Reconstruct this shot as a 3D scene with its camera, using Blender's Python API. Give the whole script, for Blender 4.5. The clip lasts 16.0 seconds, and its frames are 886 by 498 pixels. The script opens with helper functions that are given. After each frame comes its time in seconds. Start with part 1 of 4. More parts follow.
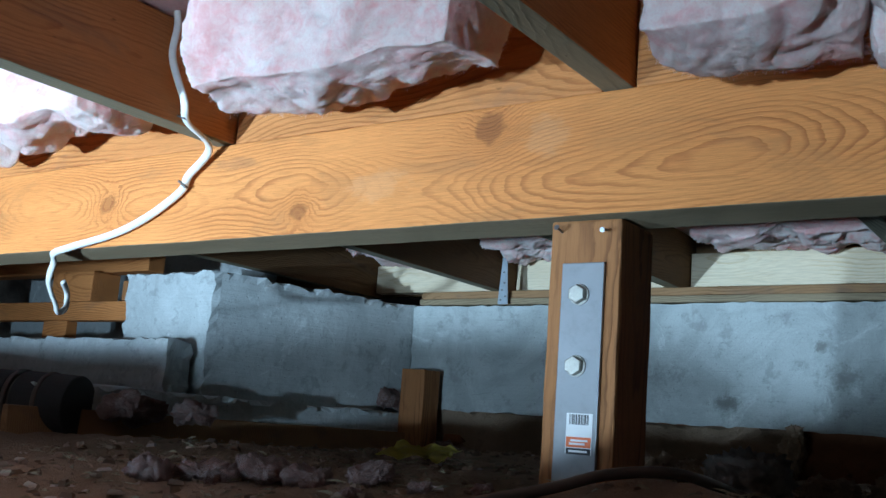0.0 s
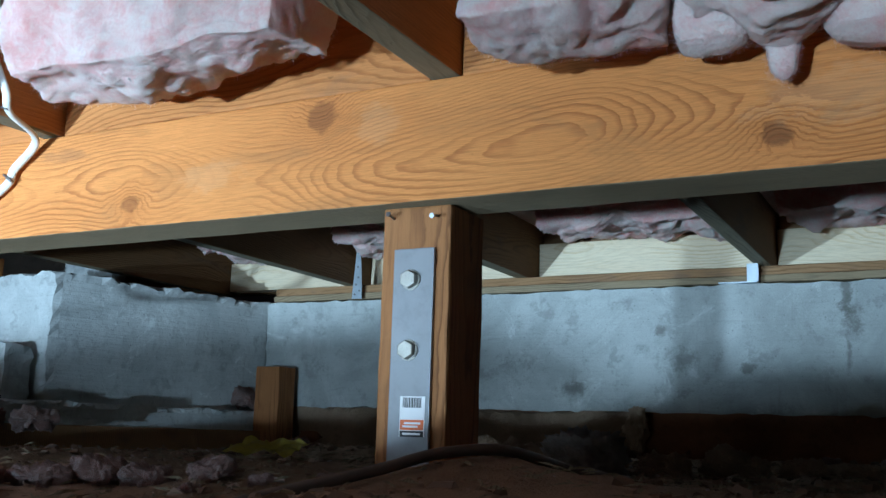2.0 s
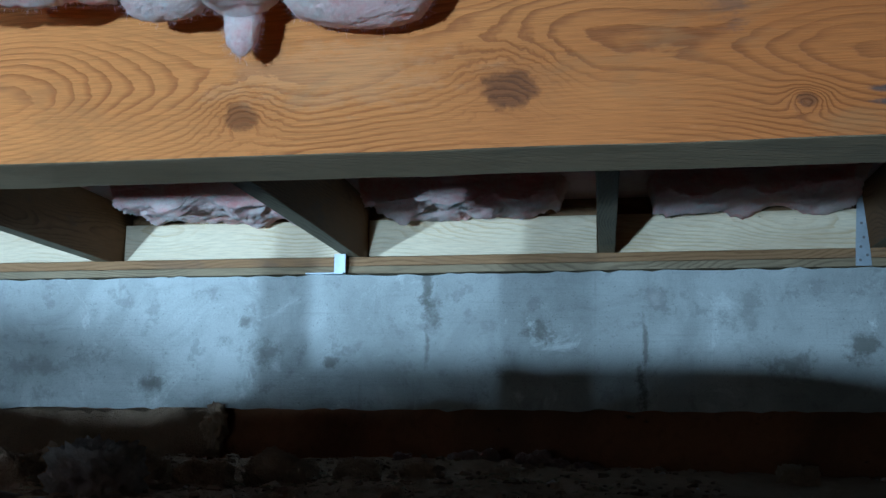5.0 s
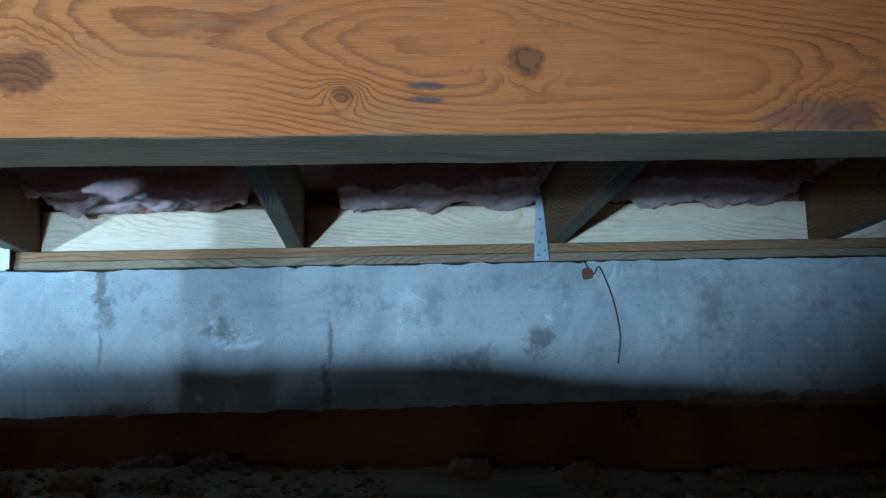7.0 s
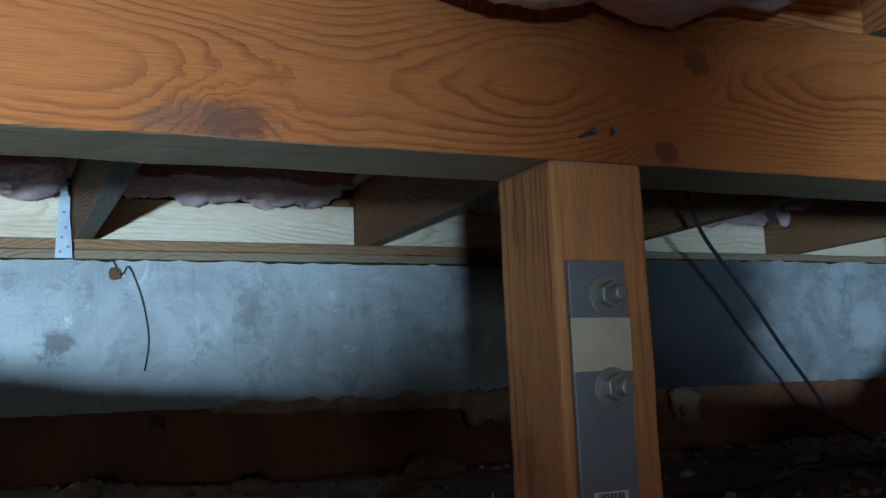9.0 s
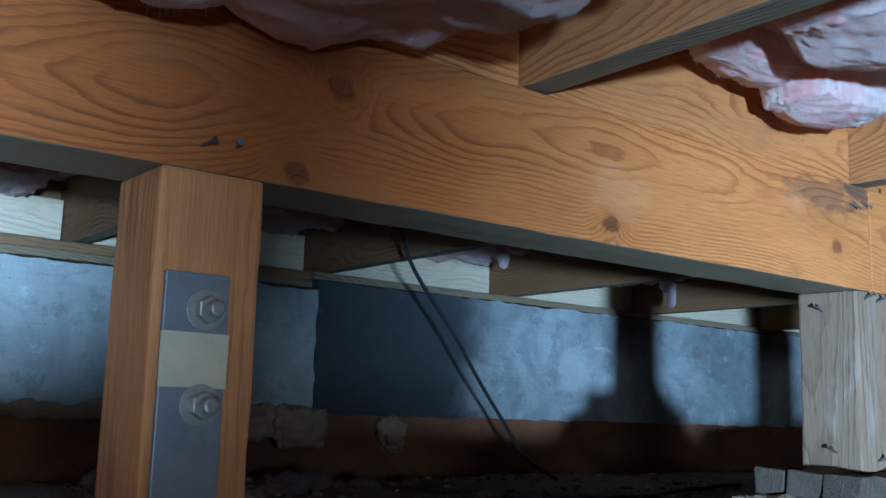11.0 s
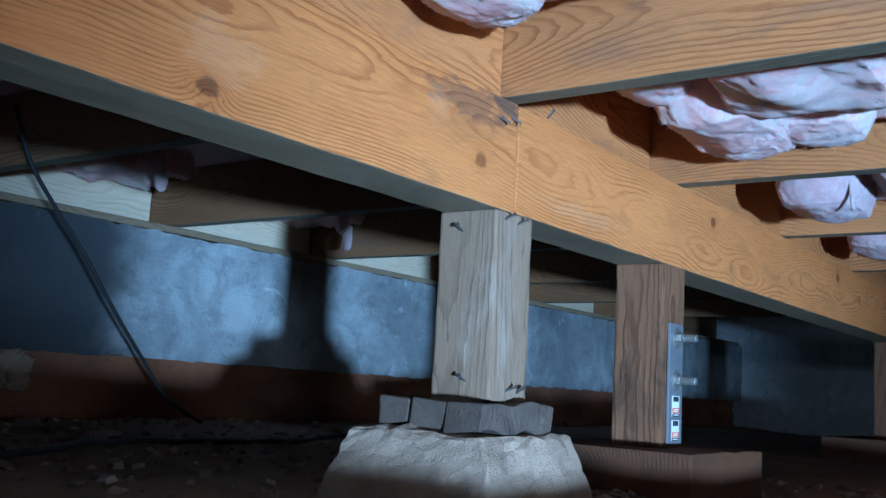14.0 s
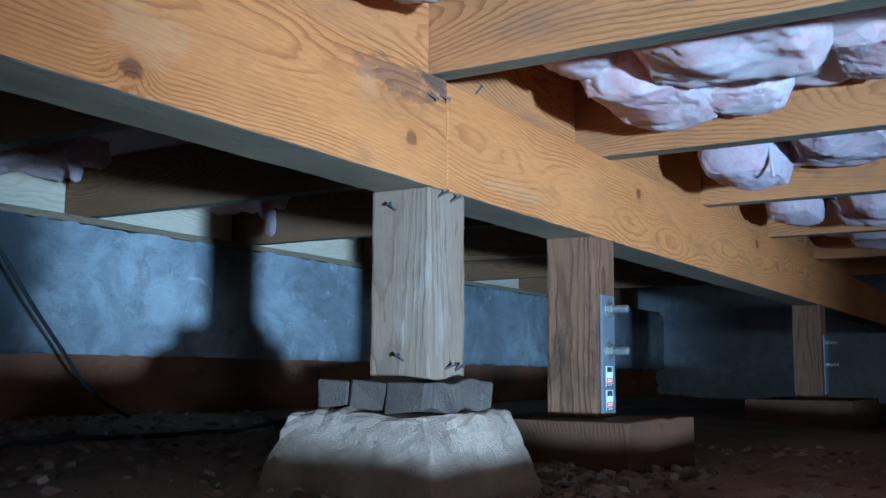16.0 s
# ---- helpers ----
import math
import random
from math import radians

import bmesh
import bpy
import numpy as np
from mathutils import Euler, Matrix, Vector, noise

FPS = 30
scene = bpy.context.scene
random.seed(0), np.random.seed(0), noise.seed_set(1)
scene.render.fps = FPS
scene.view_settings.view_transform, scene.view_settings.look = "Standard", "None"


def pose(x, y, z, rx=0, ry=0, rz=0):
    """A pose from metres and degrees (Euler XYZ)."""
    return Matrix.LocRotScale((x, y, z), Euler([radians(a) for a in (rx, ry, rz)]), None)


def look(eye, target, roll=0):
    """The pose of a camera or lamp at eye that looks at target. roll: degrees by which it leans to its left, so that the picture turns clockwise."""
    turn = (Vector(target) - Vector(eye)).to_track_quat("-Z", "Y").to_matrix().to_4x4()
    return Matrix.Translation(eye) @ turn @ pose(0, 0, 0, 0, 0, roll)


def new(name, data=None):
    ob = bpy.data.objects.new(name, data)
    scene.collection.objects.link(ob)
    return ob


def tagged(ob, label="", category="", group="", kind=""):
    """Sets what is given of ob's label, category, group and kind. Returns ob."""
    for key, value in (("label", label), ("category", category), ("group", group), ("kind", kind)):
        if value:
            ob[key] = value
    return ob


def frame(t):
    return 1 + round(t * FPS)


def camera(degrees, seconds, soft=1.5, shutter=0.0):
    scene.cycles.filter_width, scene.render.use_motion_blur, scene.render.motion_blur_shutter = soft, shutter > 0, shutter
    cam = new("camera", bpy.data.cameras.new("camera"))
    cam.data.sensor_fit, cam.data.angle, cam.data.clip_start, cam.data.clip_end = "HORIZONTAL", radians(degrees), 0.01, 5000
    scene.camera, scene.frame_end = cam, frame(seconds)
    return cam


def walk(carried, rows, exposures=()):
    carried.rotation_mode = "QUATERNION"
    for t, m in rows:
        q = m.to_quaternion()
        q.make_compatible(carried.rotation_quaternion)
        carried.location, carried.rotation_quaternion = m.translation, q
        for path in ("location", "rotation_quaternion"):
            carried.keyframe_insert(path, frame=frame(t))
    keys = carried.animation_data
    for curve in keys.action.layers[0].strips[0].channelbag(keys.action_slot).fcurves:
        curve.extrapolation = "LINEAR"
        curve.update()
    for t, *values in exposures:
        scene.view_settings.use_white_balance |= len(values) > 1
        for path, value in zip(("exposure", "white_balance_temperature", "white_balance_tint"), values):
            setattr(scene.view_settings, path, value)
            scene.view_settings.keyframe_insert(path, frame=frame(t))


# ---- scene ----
cam = camera(47.5, 16.0, soft=1.5)
PATH = [
    (0, (0.203, -0.007, 0.146), (-0.933, 1.601, 0.502), 4.3),
    (0.5, (0.209, -0.002, 0.144), (-0.935, 1.601, 0.492), 4.3),
    (1, (0.217, -0.001, 0.143), (-0.892, 1.628, 0.485), 4.1),
    (1.5, (0.227, 0.003, 0.138), (-0.743, 1.715, 0.498), 2.1),
    (2, (0.243, 0.009, 0.132), (-0.669, 1.751, 0.501), 1.8),
    (2.5, (0.277, 0.042, 0.141), (-0.483, 1.851, 0.53), 1.4),
    (3, (0.316, 0.088, 0.145), (-0.284, 1.954, 0.544), 1.0),
    (3.2, (0.328, 0.101, 0.148), (-0.238, 1.976, 0.55), 1.3),
    (5.3, (0.407, 0.21, 0.182), (0.164, 2.166, 0.523), -0.1),
    (5.5, (0.416, 0.217, 0.187), (0.227, 2.177, 0.534), -0.5),
    (6, (0.458, 0.254, 0.197), (0.406, 2.222, 0.546), -1.1),
    (6.5, (0.523, 0.262, 0.198), (0.55, 2.234, 0.534), -1.4),
    (7, (0.583, 0.269, 0.194), (0.714, 2.238, 0.514), -1.6),
    (7.5, (0.635, 0.285, 0.194), (0.879, 2.245, 0.506), -2.1),
    (8, (0.704, 0.308, 0.191), (1.09, 2.247, 0.497), -2.6),
    (8.5, (0.773, 0.34, 0.215), (1.372, 2.227, 0.503), -3.1),
    (9, (0.791, 0.319, 0.218), (1.622, 2.116, 0.5), -2.5),
    (9.5, (0.814, 0.291, 0.215), (1.753, 2.034, 0.499), -0.1),
    (10, (0.862, 0.283, 0.215), (1.906, 1.962, 0.513), 0.9),
    (10.2, (0.872, 0.281, 0.212), (1.958, 1.932, 0.522), 1.2),
    (12.3, (1.013, 0.243, 0.223), (2.371, 1.681, 0.522), 2.0),
    (12.5, (1.029, 0.245, 0.217), (2.42, 1.651, 0.518), 2.1),
    (13, (1.058, 0.253, 0.207), (2.509, 1.596, 0.504), 2.2),
    (13.5, (1.107, 0.27, 0.184), (2.629, 1.535, 0.471), 3.2),
    (14, (1.129, 0.309, 0.164), (2.728, 1.477, 0.445), 3.2),
    (14.5, (1.134, 0.342, 0.167), (2.791, 1.428, 0.44), 1.9),
    (15, (1.123, 0.346, 0.158), (2.795, 1.414, 0.408), 1.2),
    (15.5, (1.127, 0.34, 0.154), (2.809, 1.394, 0.401), 0.8),
    (16, (1.129, 0.33, 0.162), (2.82, 1.368, 0.411), 0.4),
]
EXPOSURES = [(0.0, -0.85, 6400, 8), (3.0, -0.75, 6600, 8), (5.5, -0.35, 5900, 7), (7.0, 0.0, 5600, 7), (8.5, 0.5, 5800, 8), (9.0, 0.7, 6200, 9), (9.5, 1.05, 6700, 11), (10.0, 1.3, 6300, 10), (12.5, 1.4, 4900, 8), (15.0, 1.5, 5100, 8), (16.0, 1.5, 5100, 8)]
walk(cam, [(t, look(eye, target, roll)) for t, eye, target, roll in PATH], EXPOSURES)

# ---- light: a cool twin-headed work lamp lying on the ground behind the camera, and one more beside it ----
world = bpy.data.worlds.new("world")
scene.world = world
world.use_nodes = True
world.node_tree.nodes["Background"].inputs[0].default_value = (0.3, 0.4, 0.5, 1)
world.node_tree.nodes["Background"].inputs[1].default_value = 0.01
for at, to, power, cone, blend, soft in (
        ((-0.62, -2.32, -0.215), (-0.33, 1.0, 0.14), 420.0, 46, 0.9, 0.05),
        ((-0.34, -2.30, -0.215), (0.16, 1.0, 0.11), 760.0, 36.5, 1.0, 0.05),
        ((-0.42, -2.28, -0.215), (0.94, 1.0, 0.10), 600.0, 34, 1.0, 0.075),
        ((-1.35, -1.20, -0.10), (0.04, 1.0, 0.27), 860.0, 57, 1.0, 0.03)):
    lamp_data = bpy.data.lights.new("work_lamp", "SPOT")
    lamp_data.energy, lamp_data.color, lamp_data.shadow_soft_size = power, (0.575, 0.86, 1.17), soft
    lamp_data.spot_size, lamp_data.spot_blend = radians(cone), blend
    lamp = new("work_lamp", lamp_data)
    lamp.matrix_world = look(at, Vector(at) + Vector(to))
# unseen fill lamp, added in a made-up opening of the far south wall
fill_data = bpy.data.lights.new("added_fill", "AREA")
fill_data.shape, fill_data.size, fill_data.size_y = "RECTANGLE", 1.16, 0.56
fill_data.energy, fill_data.color = 19.0, (0.80, 0.92, 1.0)
fill_light = new("added_fill", fill_data)
fill_light.matrix_world = look((-1.2, -7.04, 0.20), (-0.8, 0.0, 0.20))


# ---- materials ----
class Nodes:
    """Short hand for a node material."""

    def __init__(self, name, rough=0.8, metal=0.0, spec=0.3):
        self.mat = bpy.data.materials.new(name)
        self.mat.use_nodes = True
        self.tree = self.mat.node_tree
        self.bsdf = self.tree.nodes["Principled BSDF"]
        self.bsdf.inputs["Roughness"].default_value = rough
        self.bsdf.inputs["Metallic"].default_value = metal
        self.bsdf.inputs["Specular IOR Level"].default_value = spec
        self.links = self.tree.links
        self.coords = self.tree.nodes.new("ShaderNodeTexCoord").outputs["Object"]

    def put(self, value, socket):
        if hasattr(value, "is_linked"):
            self.links.new(value, socket)
        elif isinstance(value, (tuple, list)) and len(value) == 3 and socket.type == "RGBA":
            socket.default_value = (*value, 1)
        else:
            socket.default_value = value

    def math(self, op, a, b=0.0, c=0.0):
        n = self.tree.nodes.new("ShaderNodeMath")
        n.operation = op
        for v, i in zip((a, b, c), n.inputs):
            self.put(v, i)
        return n.outputs[0]

    def vec(self, op, a, b):
        n = self.tree.nodes.new("ShaderNodeVectorMath")
        n.operation = op
        self.put(a, n.inputs[0])
        self.put(b, n.inputs[1])
        return n.outputs["Value"] if op in ("LENGTH", "DISTANCE") else n.outputs[0]

    def noise(self, scale, detail=3.0, at=None, rough=0.55, distort=0.0):
        n = self.tree.nodes.new("ShaderNodeTexNoise")
        self.links.new(at or self.coords, n.inputs["Vector"])
        for k, v in (("Scale", scale), ("Detail", detail), ("Roughness", rough), ("Distortion", distort)):
            n.inputs[k].default_value = v
        return n.outputs["Fac"]

    def ramp(self, value, a, b, smooth=True):
        n = self.tree.nodes.new("ShaderNodeMapRange")
        n.interpolation_type = "SMOOTHSTEP" if smooth else "LINEAR"
        self.put(value, n.inputs[0])
        n.inputs[1].default_value, n.inputs[2].default_value = a, b
        return n.outputs[0]

    def mix(self, fac, a, b, blend="MIX"):
        n = self.tree.nodes.new("ShaderNodeMix")
        n.data_type, n.blend_type = "RGBA", blend
        self.put(fac, n.inputs[0])
        self.put(a, n.inputs[6])
        self.put(b, n.inputs[7])
        return n.outputs[2]

    def random(self):
        return self.tree.nodes.new("ShaderNodeObjectInfo").outputs["Random"]

    def island(self):
        return self.tree.nodes.new("ShaderNodeNewGeometry").outputs["Random Per Island"]

    def axes(self, at=None):
        n = self.tree.nodes.new("ShaderNodeSeparateXYZ")
        self.links.new(at or self.coords, n.inputs[0])
        return n.outputs

    def join(self, x, y, z):
        n = self.tree.nodes.new("ShaderNodeCombineXYZ")
        for v, i in zip((x, y, z), n.inputs):
            self.put(v, i)
        return n.outputs[0]

    def colour(self, value):
        self.put(value, self.bsdf.inputs["Base Color"])

    def bump(self, height, strength=0.4, distance=0.002):
        n = self.tree.nodes.new("ShaderNodeBump")
        n.inputs["Strength"].default_value, n.inputs["Distance"].default_value = strength, distance
        self.links.new(height, n.inputs["Height"])
        self.links.new(n.outputs[0], self.bsdf.inputs["Normal"])


def wood(name, light, dark, axis="X", lines=190.0, knots=(), stain=(0.10, 0.08, 0.07), stained=0.35, rough=0.72, pith=(0.075, 0.05), wander=0.10, contrast=1.0, heartwood_shade=(), marks=()):
    """Sawn timber cut from a log whose heart wanders about `pith` (across, deep): the growth rings show as straight lines and flames
    that flow round the knots, given as (along, across, radius, darkness). marks: stains as (along, across, half length, half height, strength)."""
    m = Nodes(name, rough, spec=0.25)
    x, y, z = m.axes()
    if axis == "Y":
        x, y = y, x
    elif axis == "Z":
        x, z = z, x
    shift = 0.0 if knots else m.math("MULTIPLY", m.random(), 37.0)
    along = m.math("ADD", x, shift)

    def stretch(ax, ay, az):
        return m.join(m.math("MULTIPLY", along, ax), m.math("MULTIPLY", y, ay), m.math("MULTIPLY", z, az))

    heart_up = m.math("MULTIPLY_ADD", m.math("SUBTRACT", m.noise(1.0, 1, m.join(m.math("MULTIPLY", along, 0.8), 3.0, 0.0)), 0.5), wander * 2.6, pith[0])
    heart_deep = m.math("MULTIPLY_ADD", m.math("SUBTRACT", m.noise(1.0, 2, m.join(m.math("MULTIPLY", along, 1.15), 9.0, 0.0)), 0.5), wander * 2.0, pith[1])
    up, deep = m.math("SUBTRACT", z, heart_up), m.math("SUBTRACT", y, heart_deep)
    ring = m.math("SQRT", m.math("ADD", m.math("MULTIPLY", up, up), m.math("MULTIPLY", deep, deep)))
    slow = m.noise(1.0, 3, stretch(2.4, 15.0, 15.0))
    fine = m.noise(1.0, 3, stretch(22.0, 70.0, 70.0))
    field = m.math("MULTIPLY_ADD", ring, lines, m.math("MULTIPLY", slow, 3.0))
    field = m.math("MULTIPLY_ADD", fine, 0.9, field)
    heart, halo, rim = 0.0, 0.0, 0.0
    for kx, kz, size, depth in knots:
        dx = m.math("MULTIPLY", m.math("SUBTRACT", x, kx), 0.8)
        dz = m.math("SUBTRACT", z, kz)
        d = m.math("SQRT", m.math("ADD", m.math("MULTIPLY", dx, dx), m.math("MULTIPLY", dz, dz)))
        d = m.math("ADD", d, m.math("MULTIPLY", m.math("SUBTRACT", m.noise(1.0, 4, stretch(34.0, 40.0, 40.0), rough=0.65), 0.5), size * 1.5))
        fall = m.math("POWER", 2.718, m.math("MULTIPLY", m.math("MULTIPLY", d, d), -1.0 / (size * 1.7) ** 2))
        field = m.math("MULTIPLY_ADD", fall, 4.6, field)
        core = m.math("MULTIPLY", m.math("SUBTRACT", 1.0, m.ramp(d, size * 0.60, size * 1.02)), depth)
        heart = m.math("MAXIMUM", heart, core)
        edge = m.math("MULTIPLY", m.ramp(d, size * 0.62, size * 0.9), core)
        rim = m.math("MAXIMUM", rim, edge)
        halo = m.math("MAXIMUM", halo, m.math("MULTIPLY", fall, depth * 0.6))
    saw = m.math("FRACT", field)
    tone, line = light, dark
    # Redder heartwood stretch, darkened further to stand in for shade on the beam
    if heartwood_shade:
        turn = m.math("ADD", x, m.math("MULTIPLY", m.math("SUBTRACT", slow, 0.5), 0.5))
        inner = m.math("MULTIPLY", m.ramp(turn, heartwood_shade[0], heartwood_shade[1]), m.math("SUBTRACT", 1.0, m.ramp(turn, heartwood_shade[2], heartwood_shade[3])))
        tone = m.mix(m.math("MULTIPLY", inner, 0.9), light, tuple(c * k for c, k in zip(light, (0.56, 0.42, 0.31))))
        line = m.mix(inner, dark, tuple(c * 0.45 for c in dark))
    late = m.math("MULTIPLY", m.ramp(saw, 0.45, 0.90), m.math("SUBTRACT", 1.0, m.ramp(saw, 0.9, 1.0)))
    late = m.math("MULTIPLY", late, m.math("MULTIPLY", m.ramp(m.noise(1.0, 3, stretch(4.0, 14.0, 14.0)), 0.3, 0.64), contrast))
    fibres = m.noise(1.0, 4, stretch(26.0, 620.0, 620.0))
    pores = m.noise(1.0, 2, stretch(70.0, 1300.0, 1300.0))
    broad = m.noise(1.0, 3, stretch(1.6, 9.0, 12.0))
    col = m.mix(m.math("MULTIPLY", m.ramp(broad, 0.35, 0.7), 0.30), tone, tuple(c * k for c, k in zip(light, (0.72, 0.60, 0.48))))
    col = m.mix(m.math("MULTIPLY", late, 0.85), col, line)
    col = m.mix(m.math("MULTIPLY", m.ramp(fibres, 0.35, 0.75), 0.42), col, m.mix(0.55, col, (0.02, 0.01, 0.005)))
    col = m.mix(m.math("MULTIPLY", m.ramp(pores, 0.55, 0.8), 0.35), col, tuple(c * 0.35 for c in light))
    blotch = m.ramp(m.noise(1.0, 5, stretch(5.0, 12.0, 14.0), rough=0.65, distort=0.6), 0.52, 0.72)
    col = m.mix(m.math("MULTIPLY", blotch, stained), col, stain)
    scuff = m.ramp(m.noise(1.0, 6, stretch(16.0, 60.0, 60.0), rough=0.75), 0.62, 0.74)
    col = m.mix(m.math("MULTIPLY", scuff, 0.22), col, tuple(min(1, c * 1.25 + 0.12) for c in light))
    specks = m.ramp(m.noise(1.0, 2, stretch(38.0, 90.0, 90.0)), 0.74, 0.80)
    col = m.mix(m.math("MULTIPLY", specks, 0.7), col, tuple(c * 0.22 for c in light))
    if knots:
        col = m.mix(m.math("MULTIPLY", halo, 0.75), col, tuple(c * k for c, k in zip(light, (0.50, 0.38, 0.32))))
        rings = m.math("FRACT", m.math("MULTIPLY", field, 1.3))
        col = m.mix(m.math("MULTIPLY", heart, 0.9), col, m.mix(m.ramp(rings, 0.3, 0.9), (0.17, 0.054, 0.017), (0.085, 0.028, 0.010)))
        col = m.mix(m.math("MULTIPLY", rim, 0.35), col, (0.03, 0.014, 0.008))
    else:
        col = m.mix(m.math("MULTIPLY", m.random(), 0.35), col, tuple(c * 0.6 for c in light))
    for mx, mz, w, h, k in marks:
        dx = m.math("DIVIDE", m.math("SUBTRACT", x, mx), w)
        dz = m.math("DIVIDE", m.math("SUBTRACT", z, mz), h)
        d = m.math("SQRT", m.math("ADD", m.math("MULTIPLY", dx, dx), m.math("MULTIPLY", dz, dz)))
        d = m.math("ADD", d, m.math("MULTIPLY", m.math("SUBTRACT", m.noise(1.0, 5, stretch(28.0, 60.0, 60.0), rough=0.7), 0.5), 3.2))
        f = m.math("MULTIPLY", m.math("SUBTRACT", 1.0, m.ramp(d, 0.5, 1.25)), abs(k))
        col = m.mix(f, col, (0.055, 0.048, 0.045) if k > 0 else (0.66, 0.44, 0.25))
    m.colour(col)
    m.bump(m.math("ADD", late, m.math("ADD", fibres, m.math("MULTIPLY", scuff, -0.4))), 0.6, 0.0012)
    return m.mat


def speckled(name, base, other, scale=12.0, rough=0.9, spot=None, bump=0.6, depth=0.003, metal=0.0, spec=0.25):
    """A mottled mineral or metal surface with grain and stains at two sizes."""
    m = Nodes(name, rough, metal, spec)
    big = m.ramp(m.noise(scale * 0.3, 5, distort=0.8), 0.35, 0.68)
    small = m.noise(scale * 6, 5, rough=0.65)
    col = m.mix(big, base, other)
    col = m.mix(m.math("MULTIPLY", m.ramp(small, 0.45, 0.75), 0.45), col, tuple(c * 0.55 for c in base))
    if spot:
        col = m.mix(m.ramp(m.noise(scale * 1.7, 6, rough=0.7), 0.6, 0.72), col, spot)
    m.colour(col)
    m.bump(m.math("ADD", small, m.noise(scale * 30, 2)), bump, depth)
    return m.mat


def concrete_material(name, pale=(0.50, 0.535, 0.515), dark=(0.34, 0.365, 0.35), marks=(), damp_shade=None):
    """Board-formed concrete: grey with pits, drips, board joints and stains. marks: (along, up, half width, half height, strength)."""
    m = Nodes(name, 0.88, spec=0.25)
    x, y, z = m.axes()
    along = m.math("ADD", x, y)
    big = m.ramp(m.noise(2.2, 5, distort=0.7), 0.32, 0.7)
    mid = m.noise(14.0, 6, rough=0.65)
    tear = m.noise(45.0, 5, rough=0.7)
    fine = m.noise(150.0, 4, rough=0.7)
    streak = m.noise(1.0, 4, m.join(m.math("MULTIPLY", along, 26.0), 0.0, m.math("MULTIPLY", z, 3.0)), rough=0.65)
    board = m.noise(1.0, 3, m.join(m.math("MULTIPLY", along, 5.0), 0.0, m.math("MULTIPLY", z, 150.0)))
    col = m.mix(big, pale, dark)
    spots = m.math("MULTIPLY", m.ramp(mid, 0.54, 0.62), m.ramp(tear, 0.42, 0.55))
    col = m.mix(m.math("MULTIPLY", spots, 0.36), col, (0.15, 0.15, 0.145))
    col = m.mix(m.math("MULTIPLY", m.ramp(streak, 0.58, 0.74), 0.35), col, (0.19, 0.185, 0.17))
    cloud = m.ramp(m.noise(5.0, 6, rough=0.7, distort=1.5), 0.4, 0.62)
    col = m.mix(m.math("MULTIPLY", cloud, 0.35), col, tuple(c * 0.62 for c in dark))
    lime = m.ramp(m.noise(7.0, 7, rough=0.75, distort=1.2), 0.58, 0.70)
    col = m.mix(m.math("MULTIPLY", lime, 0.55), col, tuple(min(1, c * 1.45) for c in pale))
    col = m.mix(m.math("MULTIPLY", m.ramp(board, 0.55, 0.75), 0.22), col, tuple(c * 0.6 for c in dark))
    grit = m.noise(420.0, 3, rough=0.7)
    col = m.mix(m.math("MULTIPLY", m.ramp(grit, 0.42, 0.62), 0.22), col, tuple(c * 0.5 for c in dark))
    scrape = m.ramp(m.noise(1.0, 6, m.join(m.math("MULTIPLY", along, 18.0), 0.0, m.math("MULTIPLY", z, 60.0)), rough=0.8, distort=0.8), 0.58, 0.66)
    col = m.mix(m.math("MULTIPLY", scrape, 0.28), col, tuple(c * 0.5 for c in dark))
    pit = m.ramp(fine, 0.62, 0.68)
    col = m.mix(m.math("MULTIPLY", pit, 0.5), col, (0.10, 0.10, 0.10))
    wob = m.math("MULTIPLY", m.math("SUBTRACT", mid, 0.5), 0.03)
    for mx, mz, w, h, k in marks:
        dx = m.math("DIVIDE", m.math("ADD", m.math("SUBTRACT", x, mx), wob), w)
        dz = m.math("DIVIDE", m.math("SUBTRACT", z, mz), h)
        d = m.math("SQRT", m.math("ADD", m.math("MULTIPLY", dx, dx), m.math("MULTIPLY", dz, dz)))
        d = m.math("ADD", d, m.math("MULTIPLY", m.math("SUBTRACT", tear, 0.5), 4.5))
        d = m.math("ADD", d, m.math("MULTIPLY", m.math("SUBTRACT", mid, 0.5), 2.5))
        f = m.math("MULTIPLY", m.math("SUBTRACT", 1.0, m.ramp(d, 0.2, 1.5)), abs(k))
        col = m.mix(f, col, (0.12, 0.12, 0.105) if k > 0 else (0.5, 0.5, 0.49))
    # Dark damp concrete, plus painted shade that ends where the lamp light begins
    if damp_shade:
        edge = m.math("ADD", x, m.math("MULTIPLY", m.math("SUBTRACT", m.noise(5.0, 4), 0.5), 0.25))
        wet_shade = m.math("SUBTRACT", 1.0, m.ramp(edge, damp_shade[0], damp_shade[1]))
        col = m.mix(m.math("MULTIPLY", wet_shade, m.math("SUBTRACT", 0.95, m.math("MULTIPLY", lime, 0.25))), col, (0.045, 0.048, 0.05))
    m.colour(col)
    h = m.math("ADD", m.math("MULTIPLY", mid, 1.6), m.math("ADD", m.math("MULTIPLY", pit, -0.8), m.math("MULTIPLY", board, 0.8)))
    m.bump(m.math("ADD", h, tear), 0.5, 0.003)
    return m.mat


